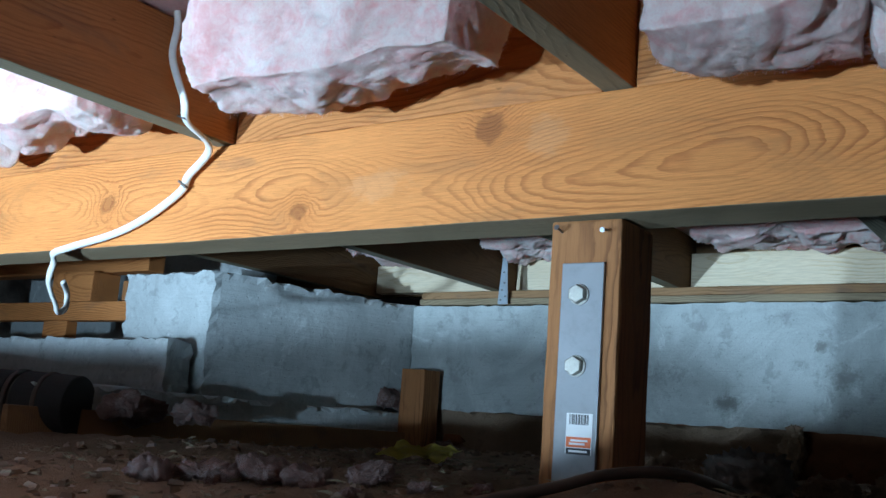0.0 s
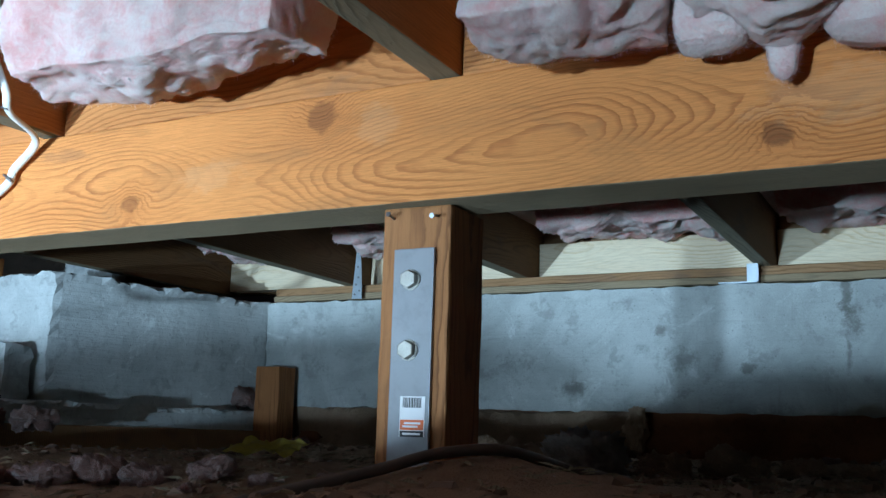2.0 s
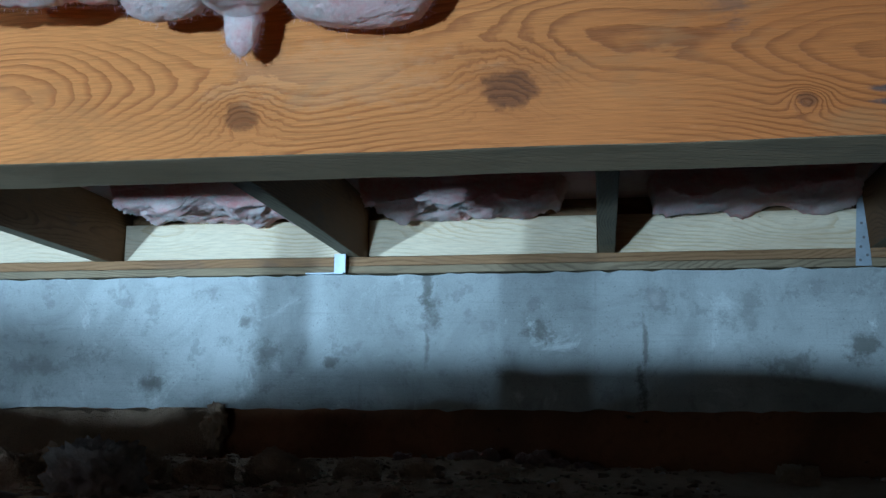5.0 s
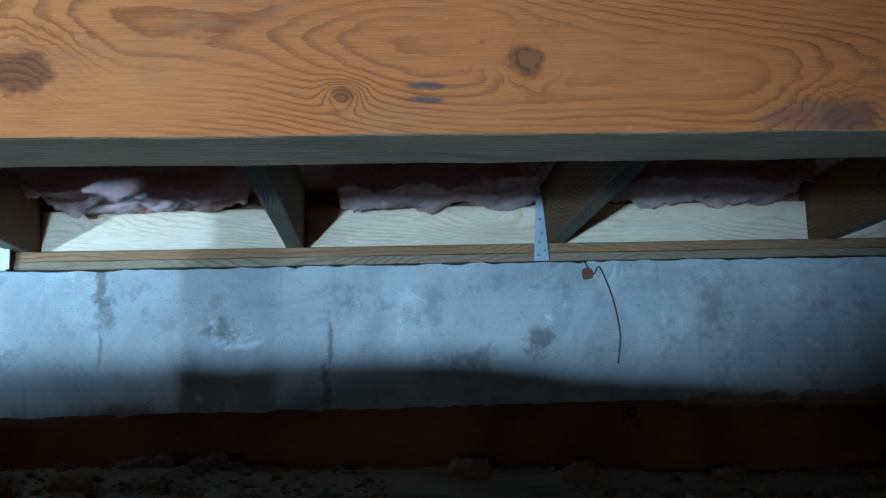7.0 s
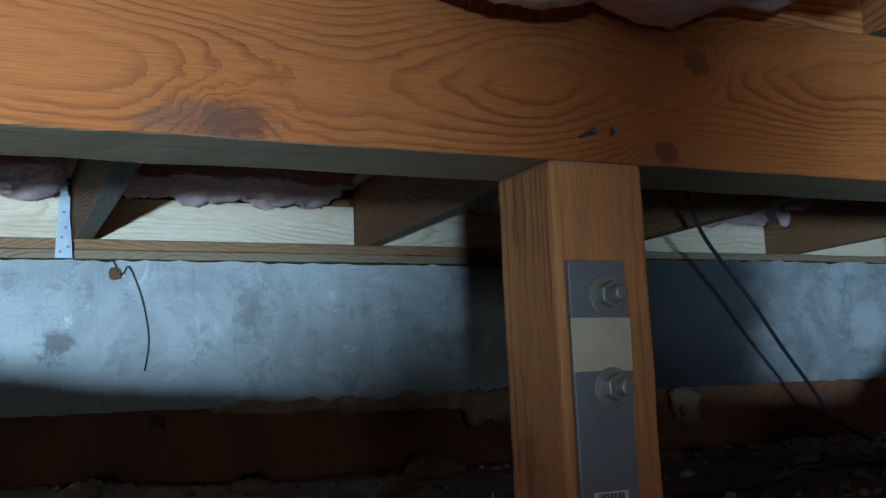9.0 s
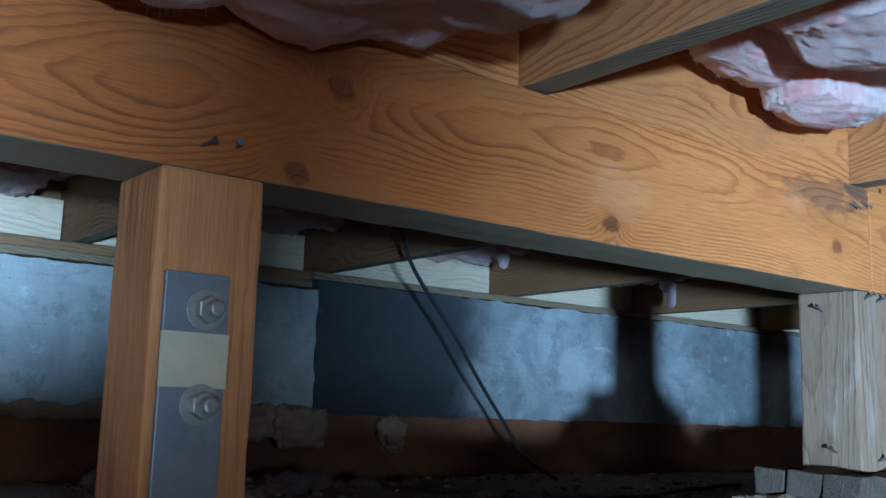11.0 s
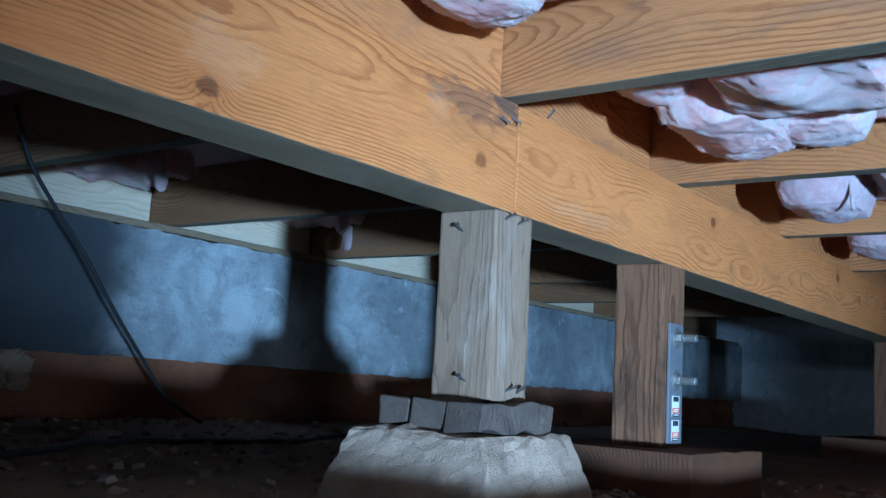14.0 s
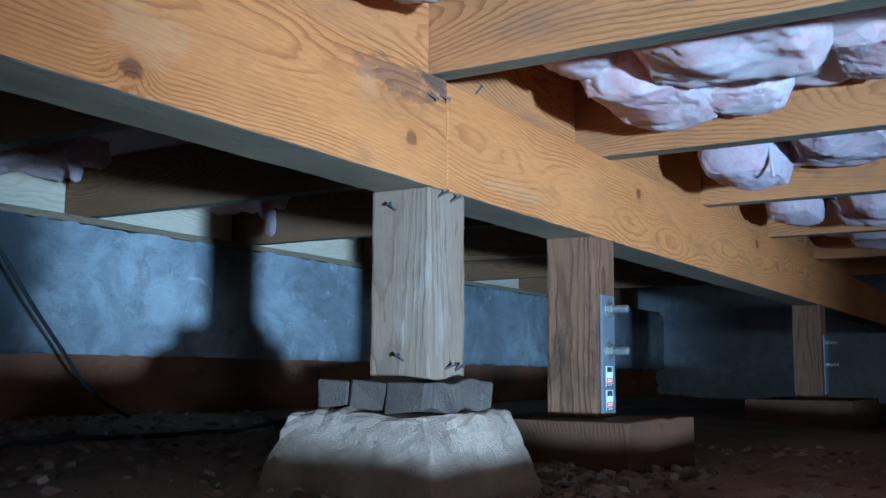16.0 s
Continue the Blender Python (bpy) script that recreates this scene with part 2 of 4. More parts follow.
def fluff_material(name, a, b, dirt):
    """Glass wool: matted fibres, pinker in the hollows of the mat and whitish where it is teased out."""
    m = Nodes(name, 1.0, spec=0.05)
    big = m.ramp(m.noise(8.0, 6, rough=0.65, distort=1.2), 0.36, 0.60)
    mat_cloud = m.noise(38.0, 5, rough=0.7, distort=2.0)
    x, y, z = m.axes()
    comb = m.noise(1.0, 4, m.join(m.math("MULTIPLY", x, 60.0), m.math("MULTIPLY", y, 60.0), m.math("MULTIPLY", z, 210.0)), rough=0.7, distort=2.5)
    fib = m.noise(190.0, 5, rough=0.75, distort=2.2)
    hairs = m.noise(1.0, 3, m.join(m.math("MULTIPLY", m.math("ADD", x, m.math("MULTIPLY", mat_cloud, 0.03)), 420.0), m.math("MULTIPLY", y, 420.0), m.math("MULTIPLY", z, 90.0)), rough=0.7, distort=3.0)
    col = m.mix(big, a, b)
    col = m.mix(m.math("MULTIPLY", m.ramp(mat_cloud, 0.40, 0.62), 0.45), col, tuple(min(1, c * 1.10 + 0.05) for c in b))
    col = m.mix(m.math("MULTIPLY", m.ramp(fib, 0.46, 0.66), 0.34), col, tuple(c * k for c, k in zip(a, (0.86, 0.70, 0.70))))
    col = m.mix(m.math("MULTIPLY", m.ramp(hairs, 0.54, 0.68), 0.45), col, tuple(min(1, c * 1.06 + 0.08) for c in b))
    flecks = m.ramp(m.noise(75.0, 2), 0.72, 0.78)
    col = m.mix(m.math("MULTIPLY", flecks, 0.6), col, tuple(c * 0.45 for c in dirt))
    col = m.mix(m.math("MULTIPLY", m.ramp(m.noise(20.0, 6, rough=0.75), 0.60, 0.77), 0.4), col, dirt)
    m.colour(col)
    m.bsdf.inputs["Sheen Weight"].default_value = 0.25
    m.bsdf.inputs["Subsurface Weight"].default_value = 0.4
    m.bsdf.inputs["Subsurface Radius"].default_value = (1.0, 0.6, 0.55)
    m.bsdf.inputs["Subsurface Scale"].default_value = 0.012
    m.bump(m.math("ADD", m.math("MULTIPLY", mat_cloud, 0.6), m.math("ADD", m.math("ADD", fib, hairs), m.math("MULTIPLY", comb, 0.6))), 0.75, 0.0045)
    return m.mat


def plain(name, colour, rough=0.6, metal=0.0, vary=0.25, scale=40.0, spec=0.4):
    m = Nodes(name, rough, metal, spec)
    m.colour(m.mix(m.math("MULTIPLY", m.ramp(m.noise(scale, 4), 0.4, 0.7), vary), colour, tuple(c * 0.45 for c in colour)))
    m.bump(m.noise(scale * 6, 3), 0.15, 0.001)
    return m.mat


KNOTS = [(-1.189, 0.470, 0.017, 0.45), (-0.762, 0.434, 0.014, 0.55), (-0.45, 0.519, 0.021, 0.6), (0.09, 0.436, 0.015, 0.75), (0.323, 0.449, 0.021, 0.95),
         (0.56, 0.431, 0.007, 0.8), (0.699, 0.458, 0.014, 0.95), (0.95, 0.410, 0.020, 0.6), (1.359, 0.495, 0.013, 0.85), (1.319, 0.412, 0.012, 0.85),
         (1.703, 0.423, 0.012, 0.9), (2.145, 0.452, 0.011, 0.7), (2.93, 0.508, 0.012, 0.85), (3.80, 0.510, 0.012, 0.8)]
BEAM_MARKS = [(0.44, 0.543, 0.045, 0.012, 0.85), (0.50, 0.530, 0.02, 0.03, 0.4), (0.625, 0.438, 0.020, 0.003, 0.8), (0.618, 0.427, 0.012, 0.003, 0.85), (0.93, 0.412, 0.05, 0.014, 0.45),
              (-0.62, 0.46, 0.05, 0.02, -0.13), (-0.37, 0.50, 0.03, 0.025, -0.13), (0.17, 0.47, 0.10, 0.03, -0.13), (2.12, 0.52, 0.10, 0.022, 0.5), (2.20, 0.535, 0.03, 0.018, 0.75), (1.72, 0.46, 0.05, 0.03, -0.13),
              (2.05, 0.50, 0.02, 0.02, -0.13), (2.42, 0.43, 0.12, 0.012, -0.13), (-0.9, 0.515, 0.05, 0.010, 0.25)]
BEAM = wood("fir_beam", (0.70, 0.262, 0.074), (0.31, 0.078, 0.020), "X", 300.0, KNOTS, stain=(0.34, 0.145, 0.052), stained=0.5, pith=(0.47, 1.075), wander=0.085, contrast=0.72, heartwood_shade=(-0.05, 0.6, 1.35, 1.9), marks=BEAM_MARKS)
FIR_X = wood("fir_blocking", (0.65, 0.252, 0.078), (0.34, 0.104, 0.027), "X", 190.0)
FIR_Y = wood("fir_joist", (0.555, 0.228, 0.075), (0.31, 0.10, 0.03), "Y", 210.0, stained=0.4)
OLD_Y = wood("brown_joist", (0.24, 0.125, 0.055), (0.13, 0.06, 0.025), "Y", 200.0, stained=0.4)
GREY_X = wood("weathered_underside", (0.32, 0.245, 0.15), (0.15, 0.10, 0.06), "X", 230.0, stain=(0.08, 0.08, 0.06))
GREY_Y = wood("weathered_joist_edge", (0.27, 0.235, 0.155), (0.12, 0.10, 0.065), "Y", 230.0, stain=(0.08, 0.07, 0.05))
POST = wood("fir_post", (0.43, 0.180, 0.066), (0.10, 0.034, 0.013), "Z", 170.0, stain=(0.10, 0.06, 0.035), stained=0.5, pith=(0.0, 0.01), wander=0.03, contrast=1.0)
ORANGE_POST = wood("orange_fir_post", (0.66, 0.27, 0.092), (0.26, 0.075, 0.024), "Z", 170.0, stain=(0.20, 0.09, 0.04), stained=0.45, pith=(0.0, 0.01), wander=0.03, contrast=0.8)
BROWN_POST = wood("stained_brown_post", (0.25, 0.118, 0.056), (0.08, 0.033, 0.016), "Z", 170.0, stain=(0.04, 0.024, 0.016), stained=0.8, pith=(0.0, 0.01), wander=0.04)
GREY_POST = wood("weathered_grey_post", (0.32, 0.215, 0.135), (0.15, 0.092, 0.056), "Z", 160.0, stain=(0.47, 0.385, 0.30), stained=0.6, pith=(0.02, 0.02), wander=0.04, contrast=0.8)
SHIM = speckled("dusty_brown_shim", (0.13, 0.095, 0.07), (0.07, 0.05, 0.037), 16, 0.95, spot=(0.20, 0.165, 0.135), depth=0.005)
BROWN_PAD = wood("muddy_brown_pad", (0.13, 0.056, 0.026), (0.06, 0.026, 0.012), "X", 150.0, stain=(0.05, 0.03, 0.02), stained=0.7)
PINE = wood("pale_pine", (0.82, 0.70, 0.50), (0.60, 0.42, 0.22), "X", 160.0, stain=(0.50, 0.34, 0.19), stained=0.35, contrast=0.8)
SILL = wood("brown_sill", (0.34, 0.19, 0.09), (0.18, 0.085, 0.035), "X", 200.0, stained=0.4)
CONCRETE = concrete_material("cast_concrete", (0.62, 0.65, 0.63), (0.44, 0.47, 0.46))
WALL = concrete_material("stained_wall_concrete", marks=((0.012, 0.47, 0.010, 0.05, 0.7), (0.02, 0.41, 0.020, 0.035, 0.7), (0.016, 0.35, 0.006, 0.045, 0.6), (0.504, 0.441, 0.030, 0.026, 0.55), (0.504, 0.442, 0.016, 0.014, -0.5),
    (0.482, 0.34, 0.005, 0.06, 0.7), (0.474, 0.255, 0.010, 0.04, 0.9), (0.262, 0.377, 0.030, 0.020, 0.75), (-0.396, 0.401, 0.022, 0.014, 0.7), (-0.36, 0.33, 0.03, 0.025, 0.5), (0.915, 0.34, 0.030, 0.028, 0.8),
    (0.77, 0.30, 0.05, 0.02, 0.6), (0.70, 0.42, 0.02, 0.05, 0.35), (-0.20, 0.31, 0.02, 0.012, 0.7), (1.30, 0.40, 0.03, 0.05, 0.5), (1.75, 0.33, 0.06, 0.03, 0.4), (-0.9, 0.30, 0.06, 0.02, 0.4), (-0.62, 0.26, 0.03, 0.02, 0.7)))
WALL_EAST = concrete_material("damp_shaded_concrete", (0.44, 0.475, 0.47), (0.15, 0.165, 0.168), ((2.62, 0.24, 0.06, 0.03, -0.8), (3.42, 0.29, 0.02, 0.022, -0.9), (2.95, 0.33, 0.03, 0.02, 0.4), (2.2, 0.48, 0.03, 0.02, -0.5), (3.6, 0.42, 0.04, 0.03, 0.5), (4.3, 0.4, 0.2, 0.04, -0.3)), (2.56, 2.76))
PIER = speckled("rough_pier_concrete", (0.43, 0.31, 0.215), (0.24, 0.168, 0.113), 14, spot=(0.16, 0.14, 0.115), depth=0.006)
EARTH = speckled("brown_earth", (0.34, 0.24, 0.165), (0.23, 0.155, 0.10), 10, 0.97, spot=(0.20, 0.14, 0.10), depth=0.008, bump=0.9)
CLAY = speckled("reddish_clay", (0.27, 0.115, 0.058), (0.15, 0.07, 0.04), 8, 0.95, spot=(0.05, 0.03, 0.02), depth=0.006)
ROCK = speckled("grey_stone", (0.30, 0.28, 0.26), (0.18, 0.165, 0.15), 20, spot=(0.4, 0.38, 0.35), depth=0.004)
PINK = fluff_material("pink_glass_wool", (0.90, 0.45, 0.42), (0.92, 0.70, 0.64), (0.64, 0.40, 0.36))
PALE_PINK = fluff_material("faded_glass_wool", (0.68, 0.42, 0.42), (0.70, 0.52, 0.51), (0.42, 0.28, 0.27))
SCRAP = fluff_material("dusty_wool_scrap", (0.19, 0.10, 0.082), (0.145, 0.082, 0.066), (0.08, 0.055, 0.042))
STEEL = speckled("grey_zinc_plate", (0.28, 0.28, 0.285), (0.21, 0.215, 0.22), 9, 0.5, metal=0.4, depth=0.0006, bump=0.25, spec=0.5)
BOLT = speckled("galvanised_bolt", (0.40, 0.38, 0.33), (0.27, 0.26, 0.23), 60, 0.42, metal=0.7, depth=0.0006, bump=0.4, spec=0.5)
GALV = speckled("bright_galvanised_strap", (0.44, 0.50, 0.54), (0.36, 0.41, 0.44), 50, 0.38, metal=0.6, depth=0.0004, bump=0.25, spec=0.5)
WIRE = plain("white_cable_jacket", (0.72, 0.71, 0.66), 0.5)
BLACK = plain("black_cable_jacket", (0.03, 0.03, 0.03), 0.55)
PIPE = plain("brown_black_pipe", (0.10, 0.075, 0.06), 0.55, vary=0.5, scale=15)
RUBBER = plain("black_rubber", (0.025, 0.023, 0.022), 0.65)
PAPER = plain("white_paper", (0.75, 0.74, 0.72), 0.6, vary=0.1)
ORANGE = plain("orange_print", (0.75, 0.17, 0.06), 0.6, vary=0.1)
INK = plain("black_print", (0.03, 0.03, 0.03), 0.6, vary=0.1)
TAPE = plain("beige_masking_tape", (0.56, 0.47, 0.30), 0.7, vary=0.2, scale=60)
YELLOW = plain("yellow_plastic", (0.55, 0.47, 0.10), 0.4, vary=0.3)
NAIL = plain("shiny_nail", (0.22, 0.22, 0.22), 0.4, 0.8, 0.2)


# ---- builders ----
def mesh_of(bm, name, mats):
    me = bpy.data.meshes.new(name)
    bm.to_mesh(me)
    bm.free()
    for m in mats if isinstance(mats, (list, tuple)) else (mats,):
        me.materials.append(m)
    return me


def thing(name, bm, mats, at=(0, 0, 0), label="", category="", group="", kind="", smooth=False):
    ob = new(name, mesh_of(bm, name, mats))
    ob.location = at
    if smooth:
        for p in ob.data.polygons:
            p.use_smooth = True
    return tagged(ob, label, category, group, kind)


def part(name, bm, mats, parent, label="", smooth=False):
    ob = new(name, mesh_of(bm, name, mats))
    ob.parent = parent
    if smooth:
        for p in ob.data.polygons:
            p.use_smooth = True
    return tagged(ob, label)


def holder(name, at, label="", category="", group=""):
    ob = new(name)
    ob.location = at
    ob.empty_display_size = 0.05
    return tagged(ob, label, category, group)


def add_box(bm, lo, hi, bevel=0.002, cuts=0, rough=0.0, seed=0):
    """A box with softened edges; cut along its length and made slightly uneven where asked."""
    size = [b - a for a, b in zip(lo, hi)]
    mid = [(a + b) / 2 for a, b in zip(lo, hi)]
    made = bmesh.ops.create_cube(bm, size=1.0, matrix=Matrix.Translation(mid) @ Matrix.Diagonal((*size, 1)))
    verts = made["verts"]
    if bevel:
        edges = list({e for v in verts for e in v.link_edges})
        out = bmesh.ops.bevel(bm, geom=edges, offset=bevel, segments=2, profile=0.6, affect="EDGES")
        verts = list(out["verts"])
    if cuts:
        axis = size.index(max(size))
        faces = {f for v in verts for f in v.link_faces}
        step = size[axis] / (cuts + 1)
        for i in range(cuts):
            co = list(mid)
            co[axis] = lo[axis] + (i + 1) * step
            no = [0, 0, 0]
            no[axis] = 1
            geom = list({v for f in faces if f.is_valid for v in f.verts}) + list({e for f in faces if f.is_valid for e in f.edges}) + [f for f in faces if f.is_valid]
            res = bmesh.ops.bisect_plane(bm, geom=geom, plane_co=co, plane_no=no)
            faces |= {g for g in res["geom"] if isinstance(g, bmesh.types.BMFace)}
        verts = list({v for f in faces if f.is_valid for v in f.verts})
    if rough:
        for v in verts:
            v.co += noise.noise_vector(v.co * 23.0 + Vector((seed, seed * 0.7, 0))) * rough
    return verts


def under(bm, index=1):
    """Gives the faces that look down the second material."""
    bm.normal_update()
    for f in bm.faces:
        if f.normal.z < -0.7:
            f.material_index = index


def timber(name, lo, hi, mats, label, category, group="", bevel=0.003, cuts=0, rough=0.0, seed=0, kind=""):
    at = Vector(((lo[0] + hi[0]) / 2, (lo[1] + hi[1]) / 2, lo[2]))
    bm = bmesh.new()
    add_box(bm, Vector(lo) - at, Vector(hi) - at, bevel, cuts, rough, seed)
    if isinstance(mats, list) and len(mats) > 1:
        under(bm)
    return thing(name, bm, mats, at, label, category, group, kind)


def add_prism(bm, points, y0, y1):
    """An outline in x and z, drawn out from y0 to y1."""
    a = [bm.verts.new((x, y0, z)) for x, z in points]
    b = [bm.verts.new((x, y1, z)) for x, z in points]
    bm.faces.new(a)
    bm.faces.new(b[::-1])
    for i in range(len(a)):
        j = (i + 1) % len(a)
        bm.faces.new((a[j], a[i], b[i], b[j]))
    bmesh.ops.recalc_face_normals(bm, faces=bm.faces)


def add_cylinder(bm, at, axis, radius, length, sides=24, top=None, bevel=0.0):
    turn = Vector((0, 0, 1)).rotation_difference(Vector(axis)).to_matrix().to_4x4()
    m = Matrix.Translation(at) @ turn @ Matrix.Translation((0, 0, length / 2))
    out = bmesh.ops.create_cone(bm, cap_ends=True, segments=sides, radius1=radius, radius2=radius if top is None else top, depth=length, matrix=m)
    if bevel:
        rims = [e for e in {e for v in out["verts"] for e in v.link_edges} if any(len(f.verts) > 4 for f in e.link_faces)]
        bmesh.ops.bevel(bm, geom=rims, offset=bevel, segments=2, profile=0.5, affect="EDGES")


def add_tube(bm, points, radius, sides=10, flat=1.0, steps=8, wobble=0.0):
    """A smooth cable through the points."""
    pts = [Vector(p) for p in points]
    path = []
    for i in range(len(pts) - 1):
        p0, p1, p2, p3 = pts[max(i - 1, 0)], pts[i], pts[i + 1], pts[min(i + 2, len(pts) - 1)]
        for k in range(steps):
            t = k / steps
            path.append(0.5 * (2 * p1 + (p2 - p0) * t + (2 * p0 - 5 * p1 + 4 * p2 - p3) * t * t + (3 * p1 - p0 - 3 * p2 + p3) * t ** 3))
    path.append(pts[-1])
    rings, side = [], Vector((1, 0, 0.2))
    for i, p in enumerate(path):
        d = (path[min(i + 1, len(path) - 1)] - path[max(i - 1, 0)]).normalized()
        side = (side - d * side.dot(d)).normalized()
        up = d.cross(side)
        p = p + noise.noise_vector(p * 14.0) * wobble
        rings.append([bm.verts.new(p + side * (math.cos(a) * radius) + up * (math.sin(a) * radius * flat)) for a in (2 * math.pi * k / sides for k in range(sides))])
    for a, b in zip(rings, rings[1:]):
        for k in range(sides):
            bm.faces.new((a[k], a[(k + 1) % sides], b[(k + 1) % sides], b[k]))
    bm.faces.new(rings[0][::-1])
    bm.faces.new(rings[-1])


def add_lump(bm, at, size, seed, cuts=16, rough=0.3, fine=0.08, square=0.5, wave=7.0):
    """A soft uneven body: a cube rounded off by `1 - square` and pushed about by noise at three sizes."""
    before = len(bm.verts)
    made = bmesh.ops.create_cube(bm, size=2.0)
    edges = list({e for v in made["verts"] for e in v.link_edges})
    bmesh.ops.subdivide_edges(bm, edges=edges, cuts=cuts, use_grid_fill=True)
    bm.verts.ensure_lookup_table()
    verts = bm.verts[before:]
    s = Vector(size)
    off = Vector((seed * 3.7, seed * 1.3, seed * 2.1))
    small = min(size)
    for v in verts:
        c = v.co.copy()
        ball = c.normalized()
        p = c.lerp(ball * 1.1, 1 - square)
        q = Vector((p.x * s.x, p.y * s.y, p.z * s.z))
        d = Vector((ball.x / s.x, ball.y / s.y, ball.z / s.z)).normalized()
        n = noise.noise(q * wave + off) * rough * small
        puff = abs(noise.noise(q * wave * 1.7 + off * 2)) + 0.5 * abs(noise.noise(q * wave * 3.9 + off))
        n += (puff - 0.36) * rough * small * 0.52
        n += noise.fractal(q * (260.0 if wave < 20 else wave * 5) + off, 0.7, 2.1, 3) * fine * min(small, 0.05)
        v.co = Vector(at) + q + d * n + noise.noise_vector(q * wave * 1.4 + off) * (rough * small * 0.25)
    return verts


def add_fibres(bm, body, count, length, seed, width=0.00011):
    """Loose glass fibres standing off a body."""
    rng = random.Random(seed)
    body.faces.ensure_lookup_table()
    for _ in range(count):
        f = body.faces[rng.randrange(len(body.faces))]
        p, n = f.calc_center_median(), f.normal
        side = Vector((rng.uniform(-1, 1), rng.uniform(-1, 1), rng.uniform(-1, 1)))
        way = (n * rng.uniform(0.15, 0.8) + side * 0.9).normalized()
        across = way.cross(n if abs(way.dot(n)) < 0.95 else Vector((0, 0, 1))).normalized() * width
        long = length * rng.uniform(0.35, 1.2)
        bend = Vector((rng.uniform(-1, 1), rng.uniform(-1, 1), rng.uniform(-1.4, 0.6))) * long * 0.35
        mid, tip = p + way * long * 0.5 + bend * 0.3, p + way * long + bend
        a, b = bm.verts.new(p - across), bm.verts.new(p + across)
        c, e = bm.verts.new(mid + across), bm.verts.new(mid - across)
        t = bm.verts.new(tip)
        bm.faces.new((a, b, c, e))
        bm.faces.new((e, c, t))


# ---- ground ----
def ground_height(x, y):
    h = 0.080 - 0.045 * min(1, max(0, (x - 0.2) / 1.2))
    h += 0.030 * math.exp(-((x + 0.25) / 0.20) ** 2 - ((y - 0.98) / 0.14) ** 2)
    h += 0.02 * math.exp(-((y - 2.30) / 0.18) ** 2)
    h -= 0.024 * min(1, max(0, (x - 0.35) / 0.4)) * min(1, max(0, (1.3 - y) / 0.4))
    # Out of view the earth is shaped to steer lamp light and shade
    if y < 0.35:
        rise = 0.112 - 0.045 * min(1, max(0, (x - 0.28) / 0.5)) if x > -0.6 else 0.1305
        rim = -0.227 + rise * (y + 2.3)
        if y < -0.3:
            rim = max(-0.30, rim + (y + 0.3) * 0.25)
        k = min(1, (0.35 - y) / 0.25)
        h = rim * k + h * (1 - k)
        # Two unseen mounds, added to block the lamps and shade the wall
        shade_mound = math.exp(-((x - 0.125) / 0.165) ** 4 - ((y + 1.2) / 0.22) ** 4)
        h = max(h, -0.30 + 0.218 * shade_mound)
        shade_mound = math.exp(-((x + 1.17) / 0.18) ** 6 - ((y + 0.55) / 0.13) ** 4)
        h += max(0.0, -0.028 - h) * shade_mound
    # Trough sunk so that lamp light reaches the wall foot
    if -1.9 < y < 1.4:
        side = (x + 0.46) / (y + 2.3)
        open_way = min(1, max(0, (side + 0.36) / 0.03)) * min(1, max(0, (0.07 - side) / 0.09))
        h -= open_way * max(0.0, h - (-0.235 + 0.086 * (y + 2.3)))
    h += noise.fractal(Vector((x * 3.1, y * 3.1, 0.3)), 0.9, 2.0, 3) * 0.006
    h += noise.turbulence(Vector((x * 22, y * 22, 1.7)), 4, False) * (0.009 if y > 0.3 else 0.003)
    return h


def build_ground():
    xs = [-4 + i * 0.25 for i in range(8)] + [-2 + i * 0.022 for i in range(275)] + [4.05 + i * 0.25 for i in range(18)]
    ys = [-7 + i * 0.5 for i in range(8)] + [-3 + i * 0.03 for i in range(80)] + [-0.6 + i * 0.022 for i in range(146)]
    bm = bmesh.new()
    rows = [[bm.verts.new((x, y, ground_height(x, y))) for x in xs] for y in ys]
    for a, b in zip(rows, rows[1:]):
        for i in range(len(xs) - 1):
            bm.faces.new((a[i], a[i + 1], b[i + 1], b[i]))
    thing("ground", bm, EARTH, label="dry brown crawl space earth, uneven and dusty", category="ground", kind="structure", smooth=True)


build_ground()


